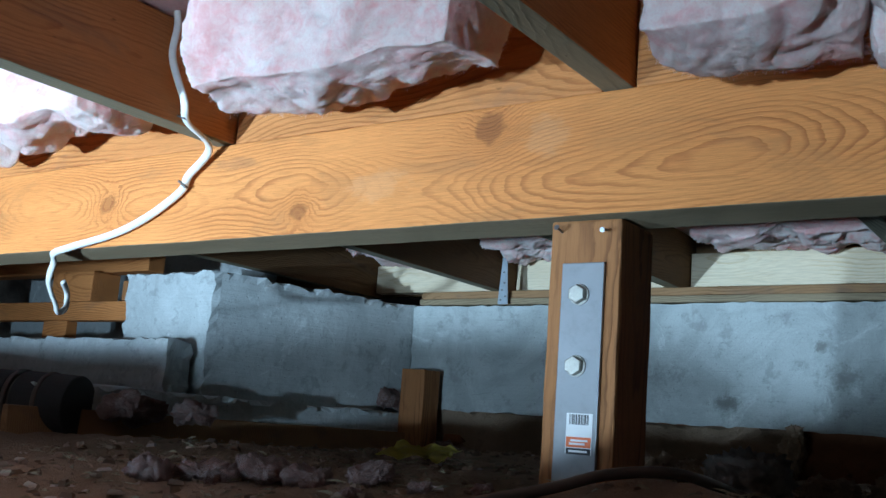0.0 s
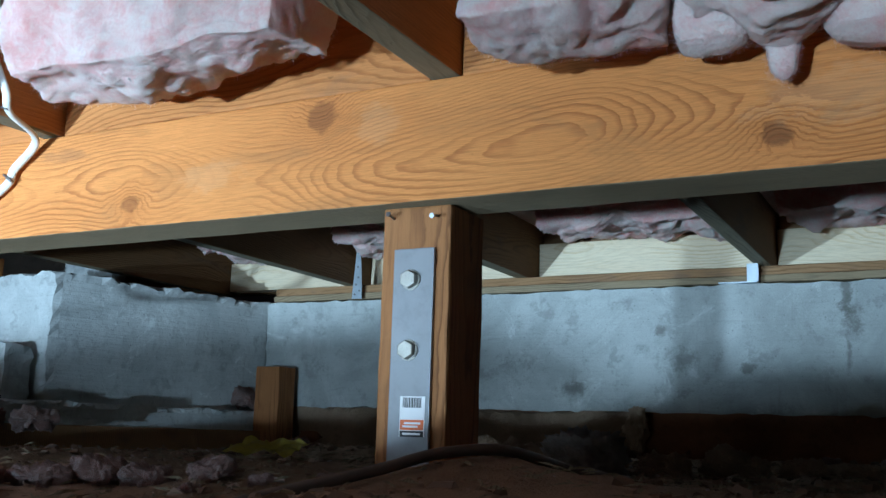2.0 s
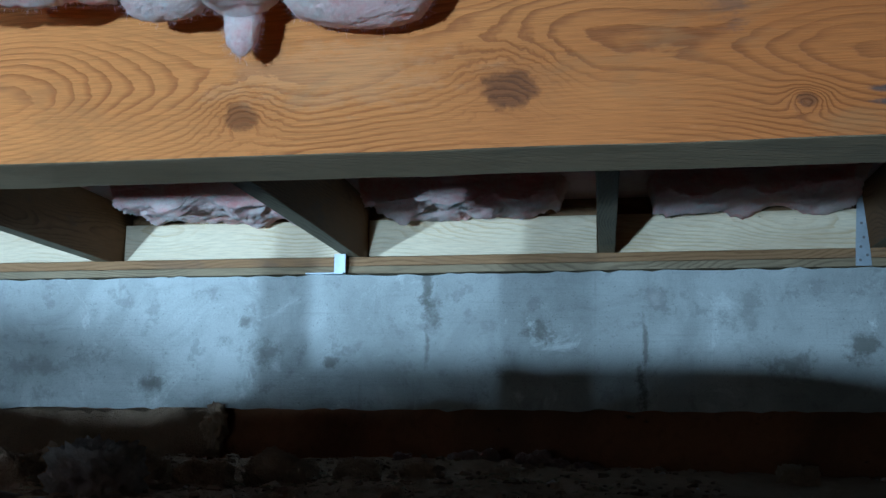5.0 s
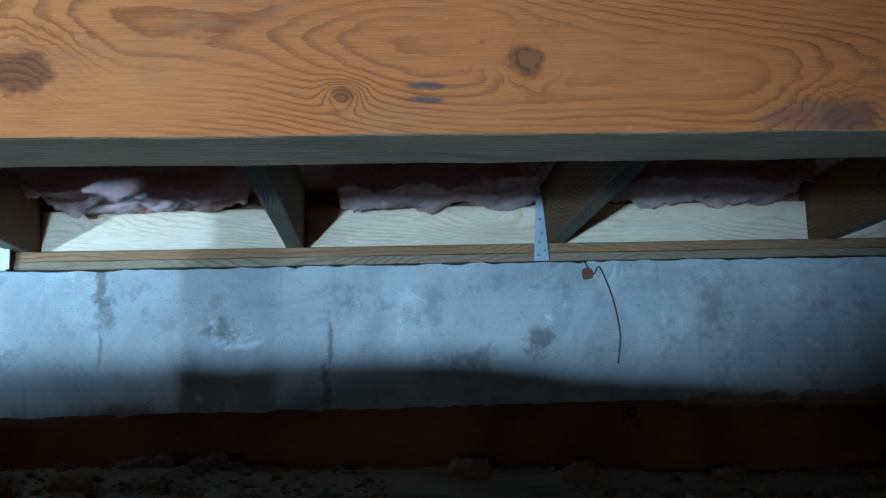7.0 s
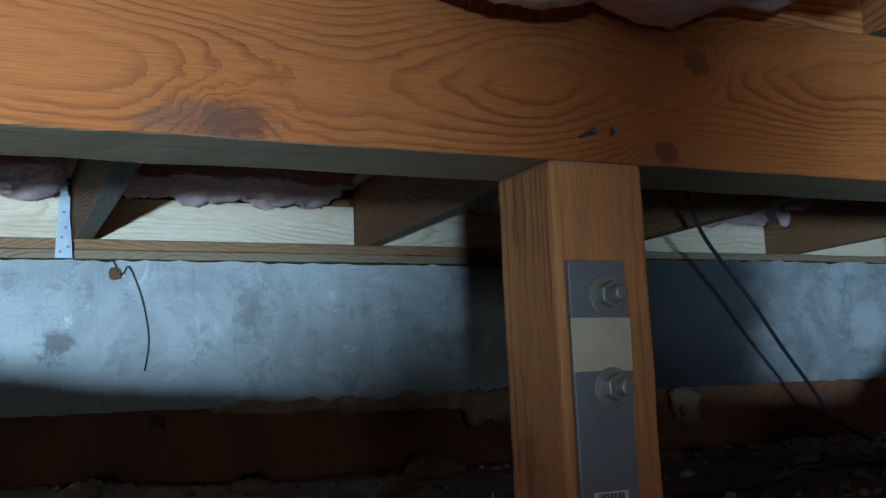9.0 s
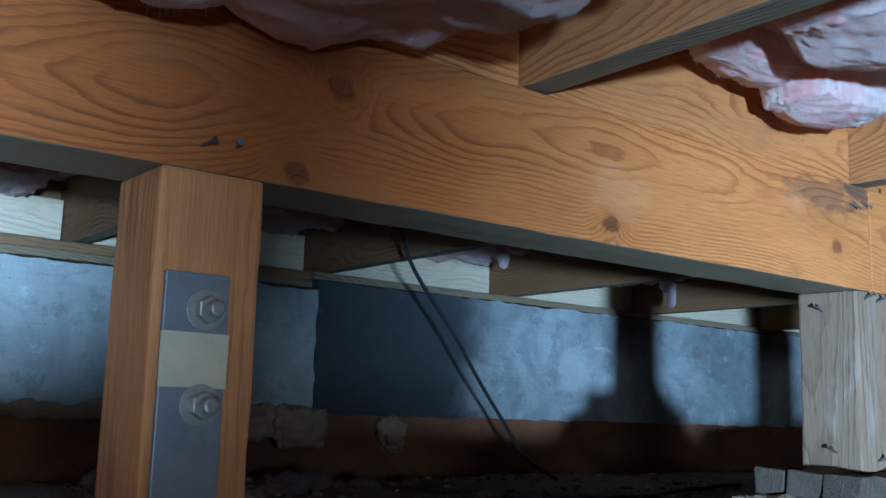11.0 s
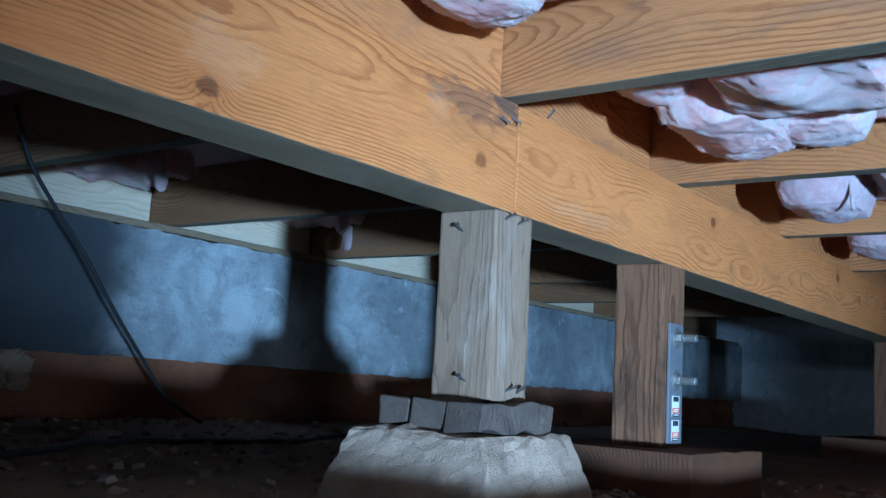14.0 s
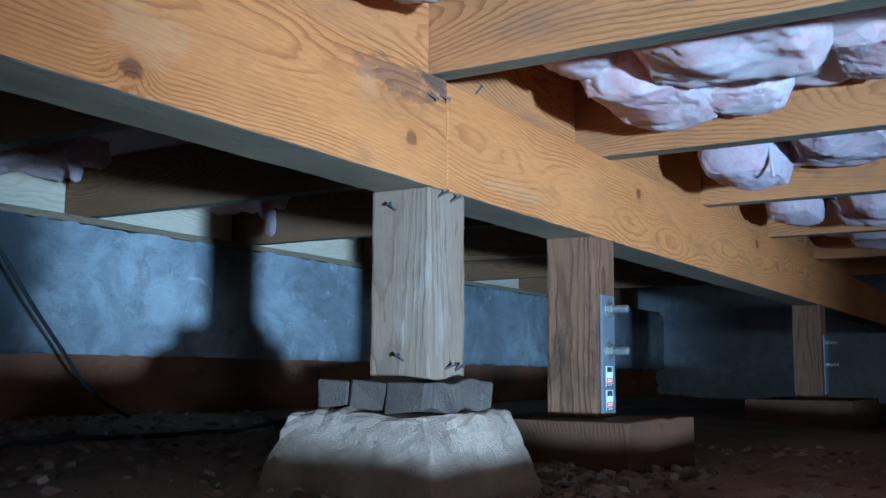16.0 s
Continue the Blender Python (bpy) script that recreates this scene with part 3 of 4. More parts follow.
# ---- foundation and shell ----
def rough_wall(name, lo, hi, mat, label, seed=0, step=0.02, edge=0.006, face=0.0015, kind="structure"):
    """A cast wall whose arris is broken and whose faces are not quite flat."""
    bm = bmesh.new()
    size = [b - a for a, b in zip(lo, hi)]
    n = [max(1, min(160, int(s / step))) for s in size]

    def sheet(o, u, v, nu, nv):
        grid = [[bm.verts.new(Vector(o) + Vector(u) * (i / nu) + Vector(v) * (j / nv)) for i in range(nu + 1)] for j in range(nv + 1)]
        for a, b in zip(grid, grid[1:]):
            for i in range(nu):
                bm.faces.new((a[i], a[i + 1], b[i + 1], b[i]))

    sx, sy, sz = (size[0], 0, 0), (0, size[1], 0), (0, 0, size[2])
    far = Vector(hi)
    sheet(lo, sx, sz, n[0], n[2])
    sheet(far - Vector(sz), [-c for c in sx], sz, n[0], n[2])
    sheet((lo[0], hi[1], lo[2]), [-c for c in sy], sz, n[1], n[2])
    sheet((hi[0], lo[1], lo[2]), sy, sz, n[1], n[2])
    sheet((lo[0], lo[1], hi[2]), sx, sy, n[0], n[1])
    sheet((lo[0], hi[1], lo[2]), sx, [-c for c in sy], n[0], n[1])
    bmesh.ops.remove_doubles(bm, verts=bm.verts, dist=1e-5)
    off = Vector((seed, seed * 2.0, 0))
    for v in bm.verts:
        q = v.co + off
        v.co += noise.noise_vector(q * 6.0) * face
        on = sum(abs(v.co[k] - e[k]) < 0.004 for k in range(3) for e in (lo, hi))
        if on >= 2:
            v.co += noise.noise_vector(q * 40.0) * edge + Vector((0, 0, -abs(noise.noise(q * 17.0)) * edge))
    return thing(name, bm, mat, label=label, category="wall", kind=kind)


rough_wall("wall_north", (-1.56, 2.367, 0.208), (2.150, 2.57, 0.503), WALL, "grey board-formed concrete foundation wall, stained and pitted", 1)
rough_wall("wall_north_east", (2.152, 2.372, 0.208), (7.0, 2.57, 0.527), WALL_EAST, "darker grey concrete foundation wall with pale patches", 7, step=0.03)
jog = rough_wall("wall_jog", (-1.90, 1.72, 0.16), (-1.563, 2.57, 0.503), CONCRETE, "pale grey concrete wall return with a ragged top edge", 3, edge=0.012)
rough_wall("wall_low", (-4.0, 1.62, 0.06), (-1.74, 1.70, 0.318), CONCRETE, "low grey concrete wall with a broken top edge", 5, edge=0.012)
ledge = rough_wall("footing_ledge", (-1.58, 1.28, 0.06), (-1.49, 2.28, 0.188), CONCRETE, "rough spilled concrete ledge along the wall base", 9, step=0.012, edge=0.014, face=0.008)


bm = bmesh.new()
add_box(bm, (-1.489, 1.22, 0.05), (-1.467, 2.30, 0.135), 0.003, 14, 0.003, 6)
form = thing("form_board", bm, SILL, label="muddy brown form board standing along the footing", category="board")
for ob in (jog, ledge, form):
    for v in ob.data.vertices:
        v.co.x -= max(0.0, 2.367 - v.co.y) * 0.23


rough_wall("wall_footing", (-1.5, 2.376, 0.10), (-0.45, 2.5, 0.2065), EARTH, "rough earth-covered footing below the concrete wall", 21, step=0.02, edge=0.012, face=0.006)


def slab(name, lo, hi, mat, label, category):
    bm = bmesh.new()
    add_box(bm, lo, hi, 0)
    return thing(name, bm, mat, label=label, category=category, kind="structure")


# The gap between these boxes is made up, to let the fill lamp in
bm = bmesh.new()
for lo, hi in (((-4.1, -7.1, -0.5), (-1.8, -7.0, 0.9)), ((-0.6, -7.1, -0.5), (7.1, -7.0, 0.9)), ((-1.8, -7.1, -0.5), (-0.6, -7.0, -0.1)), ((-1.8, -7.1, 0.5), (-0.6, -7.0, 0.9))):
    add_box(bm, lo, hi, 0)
thing("wall_south", bm, CONCRETE, label="plain concrete wall with an added opening for fill light", category="wall", kind="structure")
slab("wall_west", (-4.1, -7.0, -0.5), (-4.0, 4.0, 0.9), CONCRETE, "plain concrete wall closing the crawl space", "wall")
slab("wall_east", (7.0, -7.0, -0.5), (7.1, 4.0, 0.9), CONCRETE, "plain concrete wall closing the crawl space", "wall")
slab("rim_joist", (-4.0, 2.53, 0.560), (7.0, 2.57, 0.70), SILL, "dark brown rim board on the sill", "rim board")
# Flat slab in the wool's colour, added to bounce lamp light into dark parts
slab("ceiling", (-4.1, -7.1, 0.70), (7.1, 4.0, 0.74), PALE_PINK, "flat ceiling slab in faded glass wool colour, bouncing lamp light", "ceiling")


def build_bank():
    """The cut earth below the wall."""
    bm = bmesh.new()
    nx, nz = 340, 14
    rows = []
    for j in range(nz + 1):
        row = []
        for i in range(nx + 1):
            x, z = -1.55 + i * 0.025, 0.0 + j * 0.0155
            y = 2.415 - 0.04 * (1 - j / nz) + noise.fractal(Vector((x * 4, z * 9, 2.0)), 0.8, 2, 4) * 0.03
            row.append(bm.verts.new((x, y, z)))
        rows.append(row)
    for a, b in zip(rows, rows[1:]):
        for i in range(nx):
            bm.faces.new((a[i], a[i + 1], b[i + 1], b[i]))
    thing("earth_bank", bm, CLAY, label="reddish brown cut earth below the concrete wall", category="earth bank", kind="structure", smooth=True)


build_bank()

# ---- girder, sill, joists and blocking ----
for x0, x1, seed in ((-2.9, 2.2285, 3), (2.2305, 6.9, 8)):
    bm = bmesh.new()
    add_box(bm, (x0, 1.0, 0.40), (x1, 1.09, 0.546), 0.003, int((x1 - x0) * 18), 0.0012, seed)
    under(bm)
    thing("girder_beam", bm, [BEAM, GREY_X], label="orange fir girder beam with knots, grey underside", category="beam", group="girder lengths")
timber("sill_plate", (-1.56, 2.392, 0.509), (2.148, 2.53, 0.527), GREY_X, "weathered pale sill plate on the concrete wall", "sill plate", cuts=60, rough=0.002)
timber("sill_plate", (-1.56, 2.398, 0.528), (2.148, 2.53, 0.549), SILL, "brown upper sill plate under the joists", "sill plate", cuts=40, rough=0.0015, seed=5)
timber("sill_plate", (2.152, 2.392, 0.531), (7.0, 2.53, 0.549), GREY_X, "thin weathered sill plate on the darker wall", "sill plate", cuts=40, rough=0.0015, seed=9)

FRONT = [-1.60, -0.950, -0.301, 0.305, 0.940, 1.577, 2.195, 2.765, 3.350, 3.950, 4.56, 5.17]
for i, x in enumerate(FRONT):
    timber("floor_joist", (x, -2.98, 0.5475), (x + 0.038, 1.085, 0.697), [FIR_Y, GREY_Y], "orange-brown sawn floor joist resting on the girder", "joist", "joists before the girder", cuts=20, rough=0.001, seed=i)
BACK = [-1.84, -1.322, -0.797, -0.184, 0.389, 0.955, 1.570, 2.172, 2.787, 3.395, 4.07, 4.70, 5.31]
for i, x in enumerate(BACK):
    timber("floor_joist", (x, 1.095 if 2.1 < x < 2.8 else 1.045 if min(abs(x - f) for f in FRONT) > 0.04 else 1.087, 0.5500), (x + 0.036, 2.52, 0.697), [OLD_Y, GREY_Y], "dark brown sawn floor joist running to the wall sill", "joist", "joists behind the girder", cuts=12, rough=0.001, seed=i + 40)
for i, (a, b) in enumerate(zip(FRONT, FRONT[1:])):
    back = 0.055 if i == 6 else 0.006
    timber("blocking", (a + 0.040, 1.0 + back, 0.548), (b - 0.002, 1.036 + back, 0.695), FIR_X, "orange fir blocking between joists on the girder", "blocking", "blocking on the girder", seed=i)
for i, (a, b) in enumerate(zip(BACK, BACK[1:])):
    timber("pine_block", (a + 0.039, 2.478, 0.562), (b - 0.003, 2.516, 0.650), PINE, "new pale pine block between joists on the sill", "blocking", "pale blocks on the sill", bevel=0.002, cuts=4, rough=0.0008, seed=i)


# ---- posts ----
def bolt_head(parent, at, washer=True, nut=False, thread=0.026):
    bm = bmesh.new()
    add_cylinder(bm, at, (0, -1, 0), 0.0108, 0.009, 6, bevel=0.0012)
    b = part("nut" if nut else "bolt_head", bm, BOLT, parent)
    if nut:
        bm = bmesh.new()
        add_cylinder(bm, (at[0], at[1] - 0.009, at[2]), (0, -1, 0), 0.0065, thread, 14, bevel=0.002)
        part("threaded_end", bm, BOLT, b)
    if washer:
        bm = bmesh.new()
        add_cylinder(bm, (at[0], at[1] + 0.0015, at[2]), (0, -1, 0), 0.0165 if nut else 0.0122, 0.0022, 24, bevel=0.0006)
        part("washer", bm, BOLT, b)


def sticker(parent, x0, z0, y, w, h):
    bm = bmesh.new()
    add_box(bm, (x0, y - 0.0006, z0), (x0 + w, y, z0 + h), 0)
    s = part("sticker", bm, PAPER, parent, "white, orange and black product sticker")
    for name, a, b, mat in (("black_band", 0.0, 0.15, INK), ("orange_band", 0.17, 0.42, ORANGE)):
        bm = bmesh.new()
        add_box(bm, (x0 + 0.001, y - 0.0010, z0 + a * h), (x0 + w - 0.001, y - 0.0006, z0 + b * h), 0)
        part(name, bm, mat, s)
    bm = bmesh.new()
    rng, x = random.Random(4), x0 + w * 0.12
    while x < x0 + w * 0.88:
        t = rng.choice((0.0006, 0.0011, 0.0016))
        add_box(bm, (x, y - 0.0010, z0 + 0.72 * h), (x + t, y - 0.0006, z0 + 0.97 * h), 0)
        x += t + rng.choice((0.0006, 0.0010))
    part("bar_code", bm, INK, s)
    bm = bmesh.new()
    for a, b, c in ((0.15, 0.85, 0.05), (0.15, 0.75, 0.23), (0.2, 0.85, 0.31), (0.3, 0.6, 0.62)):
        add_box(bm, (x0 + a * w, y - 0.0014, z0 + c * h), (x0 + b * w, y - 0.0010, z0 + (c + 0.05) * h), 0)
    part("print_bars", bm, PAPER, s)


def build_post(x, y, z0, z1, w, mat, label, plate=None, nut=False, stick=None, tape=None, seed=0):
    ob = holder("support_post", (0, 0, 0), label, "post", "posts under the girder")
    bm = bmesh.new()
    add_box(bm, (-w / 2, -w / 2, z0), (w / 2, w / 2, z1), 0.004, 8, 0.0015, seed)
    part("shaft", bm, mat, ob).location = (x + w / 2, y + w / 2, 0)
    if plate:
        x0, x1, p0, p1, bolts = plate
        bm = bmesh.new()
        add_box(bm, (x0, y - 0.0065, p0), (x1, y - 0.0015, p1), 0.0012)
        pl = part("strap_plate", bm, STEEL, ob, "grey zinc steel strap plate")
        for bx, bz in bolts:
            bolt_head(pl, (bx, y - 0.0075, bz), True, nut, 0.013 if tape else 0.026)
        for s in stick or ():
            sticker(pl, *s)
        if tape:
            bm = bmesh.new()
            add_box(bm, (x0 - 0.001, y - 0.0078, tape[0]), (x1 + 0.001, y - 0.0066, tape[1]), 0.0003, 6, 0.0006, 5)
            part("tape", bm, TAPE, pl, "torn beige masking tape")
    return ob


build_post(-0.365, 1.016, 0.06, 0.399, 0.090, POST, "brown fir post with grey bolted strap plate, standing in the earth",
           (-0.345, -0.292, 0.085, 0.347, ((-0.321, 0.310), (-0.321, 0.229))), False, [(-0.329, 0.132, 1.0092, 0.032, 0.045)])
build_post(1.200, 0.996, 0.01, 0.399, 0.089, ORANGE_POST, "orange fir post with strap plate, two nuts and tape",
           (1.208, 1.261, 0.03, 0.317, ((1.242, 0.289), (1.242, 0.216))), True, [(1.219, 0.098, 0.9892, 0.031, 0.039)], (0.229, 0.271), 2)
build_post(2.186, 0.999, 0.156, 0.399, 0.089, GREY_POST, "weathered grey post standing on wooden blocks over a pier", seed=4)
build_post(2.700, 0.995, 0.094, 0.399, 0.089, BROWN_POST, "dark brown stained post with bolted strap plate on a wooden pad",
           (2.716, 2.771, 0.10, 0.30, ((2.744, 0.276), (2.744, 0.205))), True, [(2.728, 0.145, 0.9882, 0.03, 0.034), (2.728, 0.105, 0.9882, 0.03, 0.034)], seed=6)
build_post(4.55, 0.995, 0.095, 0.399, 0.089, BROWN_POST, "far brown post with strap plate on a wooden pad",
           (4.568, 4.623, 0.11, 0.30, ((4.595, 0.276), (4.595, 0.205))), True, seed=8)
timber("wood_pad", (2.60, 0.90, -0.01), (2.92, 1.20, 0.093), BROWN_PAD, "dark wooden footing pad in the earth", "footing pad", cuts=6, rough=0.003)
timber("wood_pad", (4.38, 0.88, 0.0), (4.9, 1.2, 0.094), BROWN_PAD, "dark wooden footing pad in the earth", "footing pad", cuts=6, rough=0.003)


def build_pier():
    ob = holder("pier_block", (2.207, 1.050, 0.0), "tapered rough concrete pier block half sunk in earth", "pier block")
    bm = bmesh.new()
    b, t, z0, z1 = 0.140, 0.102, 0.005, 0.117
    low = [bm.verts.new((sx * b, sy * b, z0)) for sx, sy in ((-1, -1), (1, -1), (1, 1), (-1, 1))]
    top = [bm.verts.new((sx * t, sy * t, z1)) for sx, sy in ((-1, -1), (1, -1), (1, 1), (-1, 1))]
    bm.faces.new(low[::-1])
    bm.faces.new(top)
    for i in range(4):
        j = (i + 1) % 4
        bm.faces.new((low[i], low[j], top[j], top[i]))
    bmesh.ops.bevel(bm, geom=list(bm.edges), offset=0.005, segments=1, profile=0.5, affect="EDGES")
    bmesh.ops.subdivide_edges(bm, edges=list(bm.edges), cuts=10, use_grid_fill=True)
    for v in bm.verts:
        v.co += noise.noise_vector(v.co * 14.0) * 0.005 + noise.noise_vector(v.co * 45.0) * 0.004 + noise.noise_vector(v.co * 120.0) * 0.003
    part("block", bm, PIER, ob)
    return ob


build_pier()
for i, (a, b, c) in enumerate(((0.962, 1.0225, 0.154), (1.0235, 1.0795, 0.156), (1.0805, 1.13, 0.152))):
    timber("shim_block", (2.126 + 0.004 * i, a, 0.118), (2.280 - 0.006 * i, b, c), SHIM, "weathered grey wood shim on the pier block", "shim", "shims on the pier", bevel=0.003, cuts=14, rough=0.009, seed=i)

# ---- insulation ----
def batt(at, size, seed, mat, label, cuts=44, rough=0.32, fine=0.03, square=0.78, wave=8.0, fibres=4500, extra=()):
    """A batt is one body of wool, with its loose fibres and any torn tufts as parts."""
    bm = bmesh.new()
    add_lump(bm, (0, 0, 0), size, seed, cuts, rough, fine, square, wave)
    bm.normal_update()
    fuzz = bmesh.new()
    add_fibres(fuzz, bm, int(fibres * 2.4), 0.006, seed)
    ob = thing("insulation_batt", bm, mat, at, label, "insulation", "batts between joists", smooth=True)
    tufts = []
    for j, (offset, bulk) in enumerate(extra):
        tuft = bmesh.new()
        add_lump(tuft, offset, bulk, seed + 50 + j, 26, 0.30, 0.06, 0.3, 9.0)
        tuft.normal_update()
        add_fibres(fuzz, tuft, 1800, 0.007, seed + j)
        part("torn_tuft", tuft, mat, ob, smooth=True)
    tagged(part("fibre_fuzz", fuzz, mat, ob), kind="stuff")
    return ob


batt((-0.592, 0.872, 0.628), (0.215, 0.068, 0.078), 1, PINK, "pink glass wool batt sagging between joists", fibres=12000, square=0.8, rough=0.38, wave=11.0, cuts=60)
batt((-1.275, 0.875, 0.632), (0.27, 0.07, 0.075), 2, PINK, "pink glass wool batt between joists", fibres=7000, square=0.78, rough=0.38, wave=11.0)
batt((-0.085, 0.875, 0.60), (0.095, 0.075, 0.088), 3, PINK, "pale glass wool lump bulging below the joists", square=0.4, fibres=6000, wave=11)
batt((0.135, 0.885, 0.60), (0.120, 0.075, 0.088), 4, PINK, "torn pink glass wool hanging over the girder", square=0.45, fibres=6000, wave=11, rough=0.45,
     extra=[((-0.09, 0.05, -0.06), (0.035, 0.03, 0.035)), ((-0.03, 0.07, -0.075), (0.016, 0.012, 0.05)), ((0.07, 0.06, -0.075), (0.06, 0.04, 0.025))])
batt((0.62, 0.66, 0.66), (0.28, 0.28, 0.05), 5, PINK, "pink glass wool batt pressed between joists")
batt((1.24, 0.80, 0.605), (0.20, 0.18, 0.085), 6, PINK, "pink glass wool batt drooping to the girder", extra=[((-0.1, 0.12, -0.06), (0.08, 0.04, 0.04))])
def puffs(seed, count, half, low, size=(0.09, 0.15)):
    """Torn puffs scattered over the underside of a batt."""
    rng = random.Random(seed)
    out = []
    for _ in range(count):
        r = rng.uniform(*size)
        out.append(((rng.uniform(-half[0], half[0]), rng.uniform(-half[1], half[1]), low + rng.uniform(-0.012, 0.02)), (r, r * rng.uniform(0.6, 1.0), r * rng.uniform(0.3, 0.5))))
    return out


batt((1.93, 0.72, 0.665), (0.20, 0.24, 0.035), 7, PINK, "pale glass wool batt slumping in folds between joists", rough=0.4,
     extra=[((0.07, 0.20, -0.035), (0.095, 0.055, 0.048)), ((-0.06, 0.21, -0.015), (0.10, 0.05, 0.045)), ((-0.16, 0.20, 0.01), (0.06, 0.05, 0.035))] + puffs(7, 2, (0.12, 0.12), -0.03))
batt((2.49, 0.64, 0.655), (0.23, 0.31, 0.04), 8, PINK, "pink glass wool batt sagging in folds between joists", rough=0.4,
     extra=[((0.09, 0.20, -0.045), (0.15, 0.085, 0.055)), ((-0.10, 0.25, -0.02), (0.10, 0.06, 0.045)), ((0.17, 0.10, -0.03), (0.07, 0.08, 0.05))] + puffs(8, 2, (0.12, 0.16), -0.035))
batt((3.07, 0.62, 0.64), (0.24, 0.30, 0.045), 9, PALE_PINK, "pale glass wool batt sagging in folds between joists", rough=0.4,
     extra=[((-0.04, 0.20, -0.065), (0.11, 0.075, 0.05)), ((0.1, 0.25, -0.03), (0.08, 0.05, 0.05))] + puffs(9, 2, (0.10, 0.14), -0.04))
batt((3.67, 0.64, 0.635), (0.25, 0.30, 0.045), 10, PALE_PINK, "pale glass wool batt sagging in folds between joists", rough=0.4, extra=[((-0.06, 0.22, -0.05), (0.1, 0.06, 0.05))] + puffs(10, 2, (0.10, 0.16), -0.04))
batt((4.27, 0.62, 0.635), (0.25, 0.32, 0.045), 11, PALE_PINK, "pale glass wool batt sagging in folds between joists", rough=0.4, extra=puffs(11, 2, (0.10, 0.16), -0.04))
strand = holder("wool_strand", (2.90, 0.75, 0.50), "thin torn strand of glass wool hanging from a batt", "insulation strand")
bm = bmesh.new()
add_tube(bm, [(0.03, 0.0, 0.17), (0.025, 0.0, 0.14), (0.04, 0.01, 0.11), (0.035, 0.005, 0.06), (0.03, 0.0, 0.015)], 0.0045, 8, 0.7, 6, 0.004)
part("strand_body", bm, PALE_PINK, strand, smooth=True)
tuft = bmesh.new()
add_lump(tuft, (0.045, 0.0, 0.145), (0.055, 0.045, 0.05), 77, 24, 0.6, 0.1, 0.3, 20.0)
tuft.normal_update()
fuzz = bmesh.new()
add_fibres(fuzz, tuft, 1800, 0.016, 5)
tagged(part("fibre_fuzz", fuzz, PALE_PINK, strand), kind="stuff")
part("torn_tuft", tuft, PALE_PINK, strand, smooth=True)
for at, seed in (((3.24, 2.2, 0.61), 81), ((2.58, 2.2, 0.655), 82)):
    rag = holder("wool_strand", at, "pale rag of glass wool hanging by a joist", "insulation strand")
    tuft = bmesh.new()
    add_lump(tuft, (-0.012, 0, 0.03), (0.026, 0.014, 0.045), seed, 12, 0.8, 0.1, 0.35, 30.0)
    part("torn_tuft", tuft, PALE_PINK, rag, smooth=True)
    tuft = bmesh.new()
    add_lump(tuft, (0.012, 0, -0.025), (0.014, 0.010, 0.04), seed + 5, 12, 0.8, 0.1, 0.35, 30.0)
    part("torn_tuft", tuft, PALE_PINK, rag, smooth=True)
for i, (a, b) in enumerate(zip(BACK, BACK[1:])):
    w = (b - a - 0.04) / 2
    batt(((a + b + 0.036) / 2 + 0.02 * (-1) ** i, 2.34, 0.698), (w * 0.80, 0.12, 0.055), 20 + i, PINK, "dusty pink glass wool above the sill blocks", 48, 0.5, 0.14, 0.85, 13.0, 1500)

# ---- straps, nails, cables and pipe ----
def build_strap(x, y, z0, z1, label):
    """A tapering galvanised strap nailed to a joist side and down to the sill."""
    ob = holder("joist_strap", (x, y, z0), label, "strap", "galvanised straps")
    h = z1 - z0
    bm = bmesh.new()
    add_prism(bm, [(-0.016, 0.0), (0.016, 0.0), (0.014, h * 0.2), (0.006, h * 0.75), (0.003, h), (-0.003, h), (-0.006, h * 0.75), (-0.014, h * 0.2)], -0.002, 0.0)
    part("strap_body", bm, GALV, ob)
    for dx, dz in ((-0.007, 0.012), (0.008, 0.022), (-0.004, 0.04), (0.003, 0.06), (0.0, 0.09)):
        bm = bmesh.new()
        add_cylinder(bm, (dx, -0.002, dz), (0, -1, 0), 0.003, 0.0016, 10)
        part("nail_head", bm, NAIL, ob)


build_strap(-1.262, 2.375, 0.507, 0.70, "blue-grey galvanised strap tying a joist to the sill")
build_strap(0.933, 2.375, 0.507, 0.70, "blue-grey galvanised strap tying a joist to the sill")
hook = holder("strap_bracket", (-0.215, 2.365, 0.505), "bent galvanised bracket hooked over the sill", "bracket")
bm = bmesh.new()
add_box(bm, (-0.045, -0.012, -0.001), (0.042, 0.02, 0.002), 0.0005)
part("foot", bm, GALV, hook)
bm = bmesh.new()
add_box(bm, (0.018, 0.0, 0.003), (0.044, 0.003, 0.045), 0.0005)
part("upright", bm, GALV, hook)


def build_nail(at, way, length=0.014):
    bm = bmesh.new()
    add_cylinder(bm, (0, 0, 0), way, 0.0014, length, 8)
    add_cylinder(bm, Vector(way).normalized() * length, way, 0.0032, 0.0014, 10)
    thing("nail", bm, NAIL, at, "bent shiny nail standing proud of the timber", "nail", "proud nails")


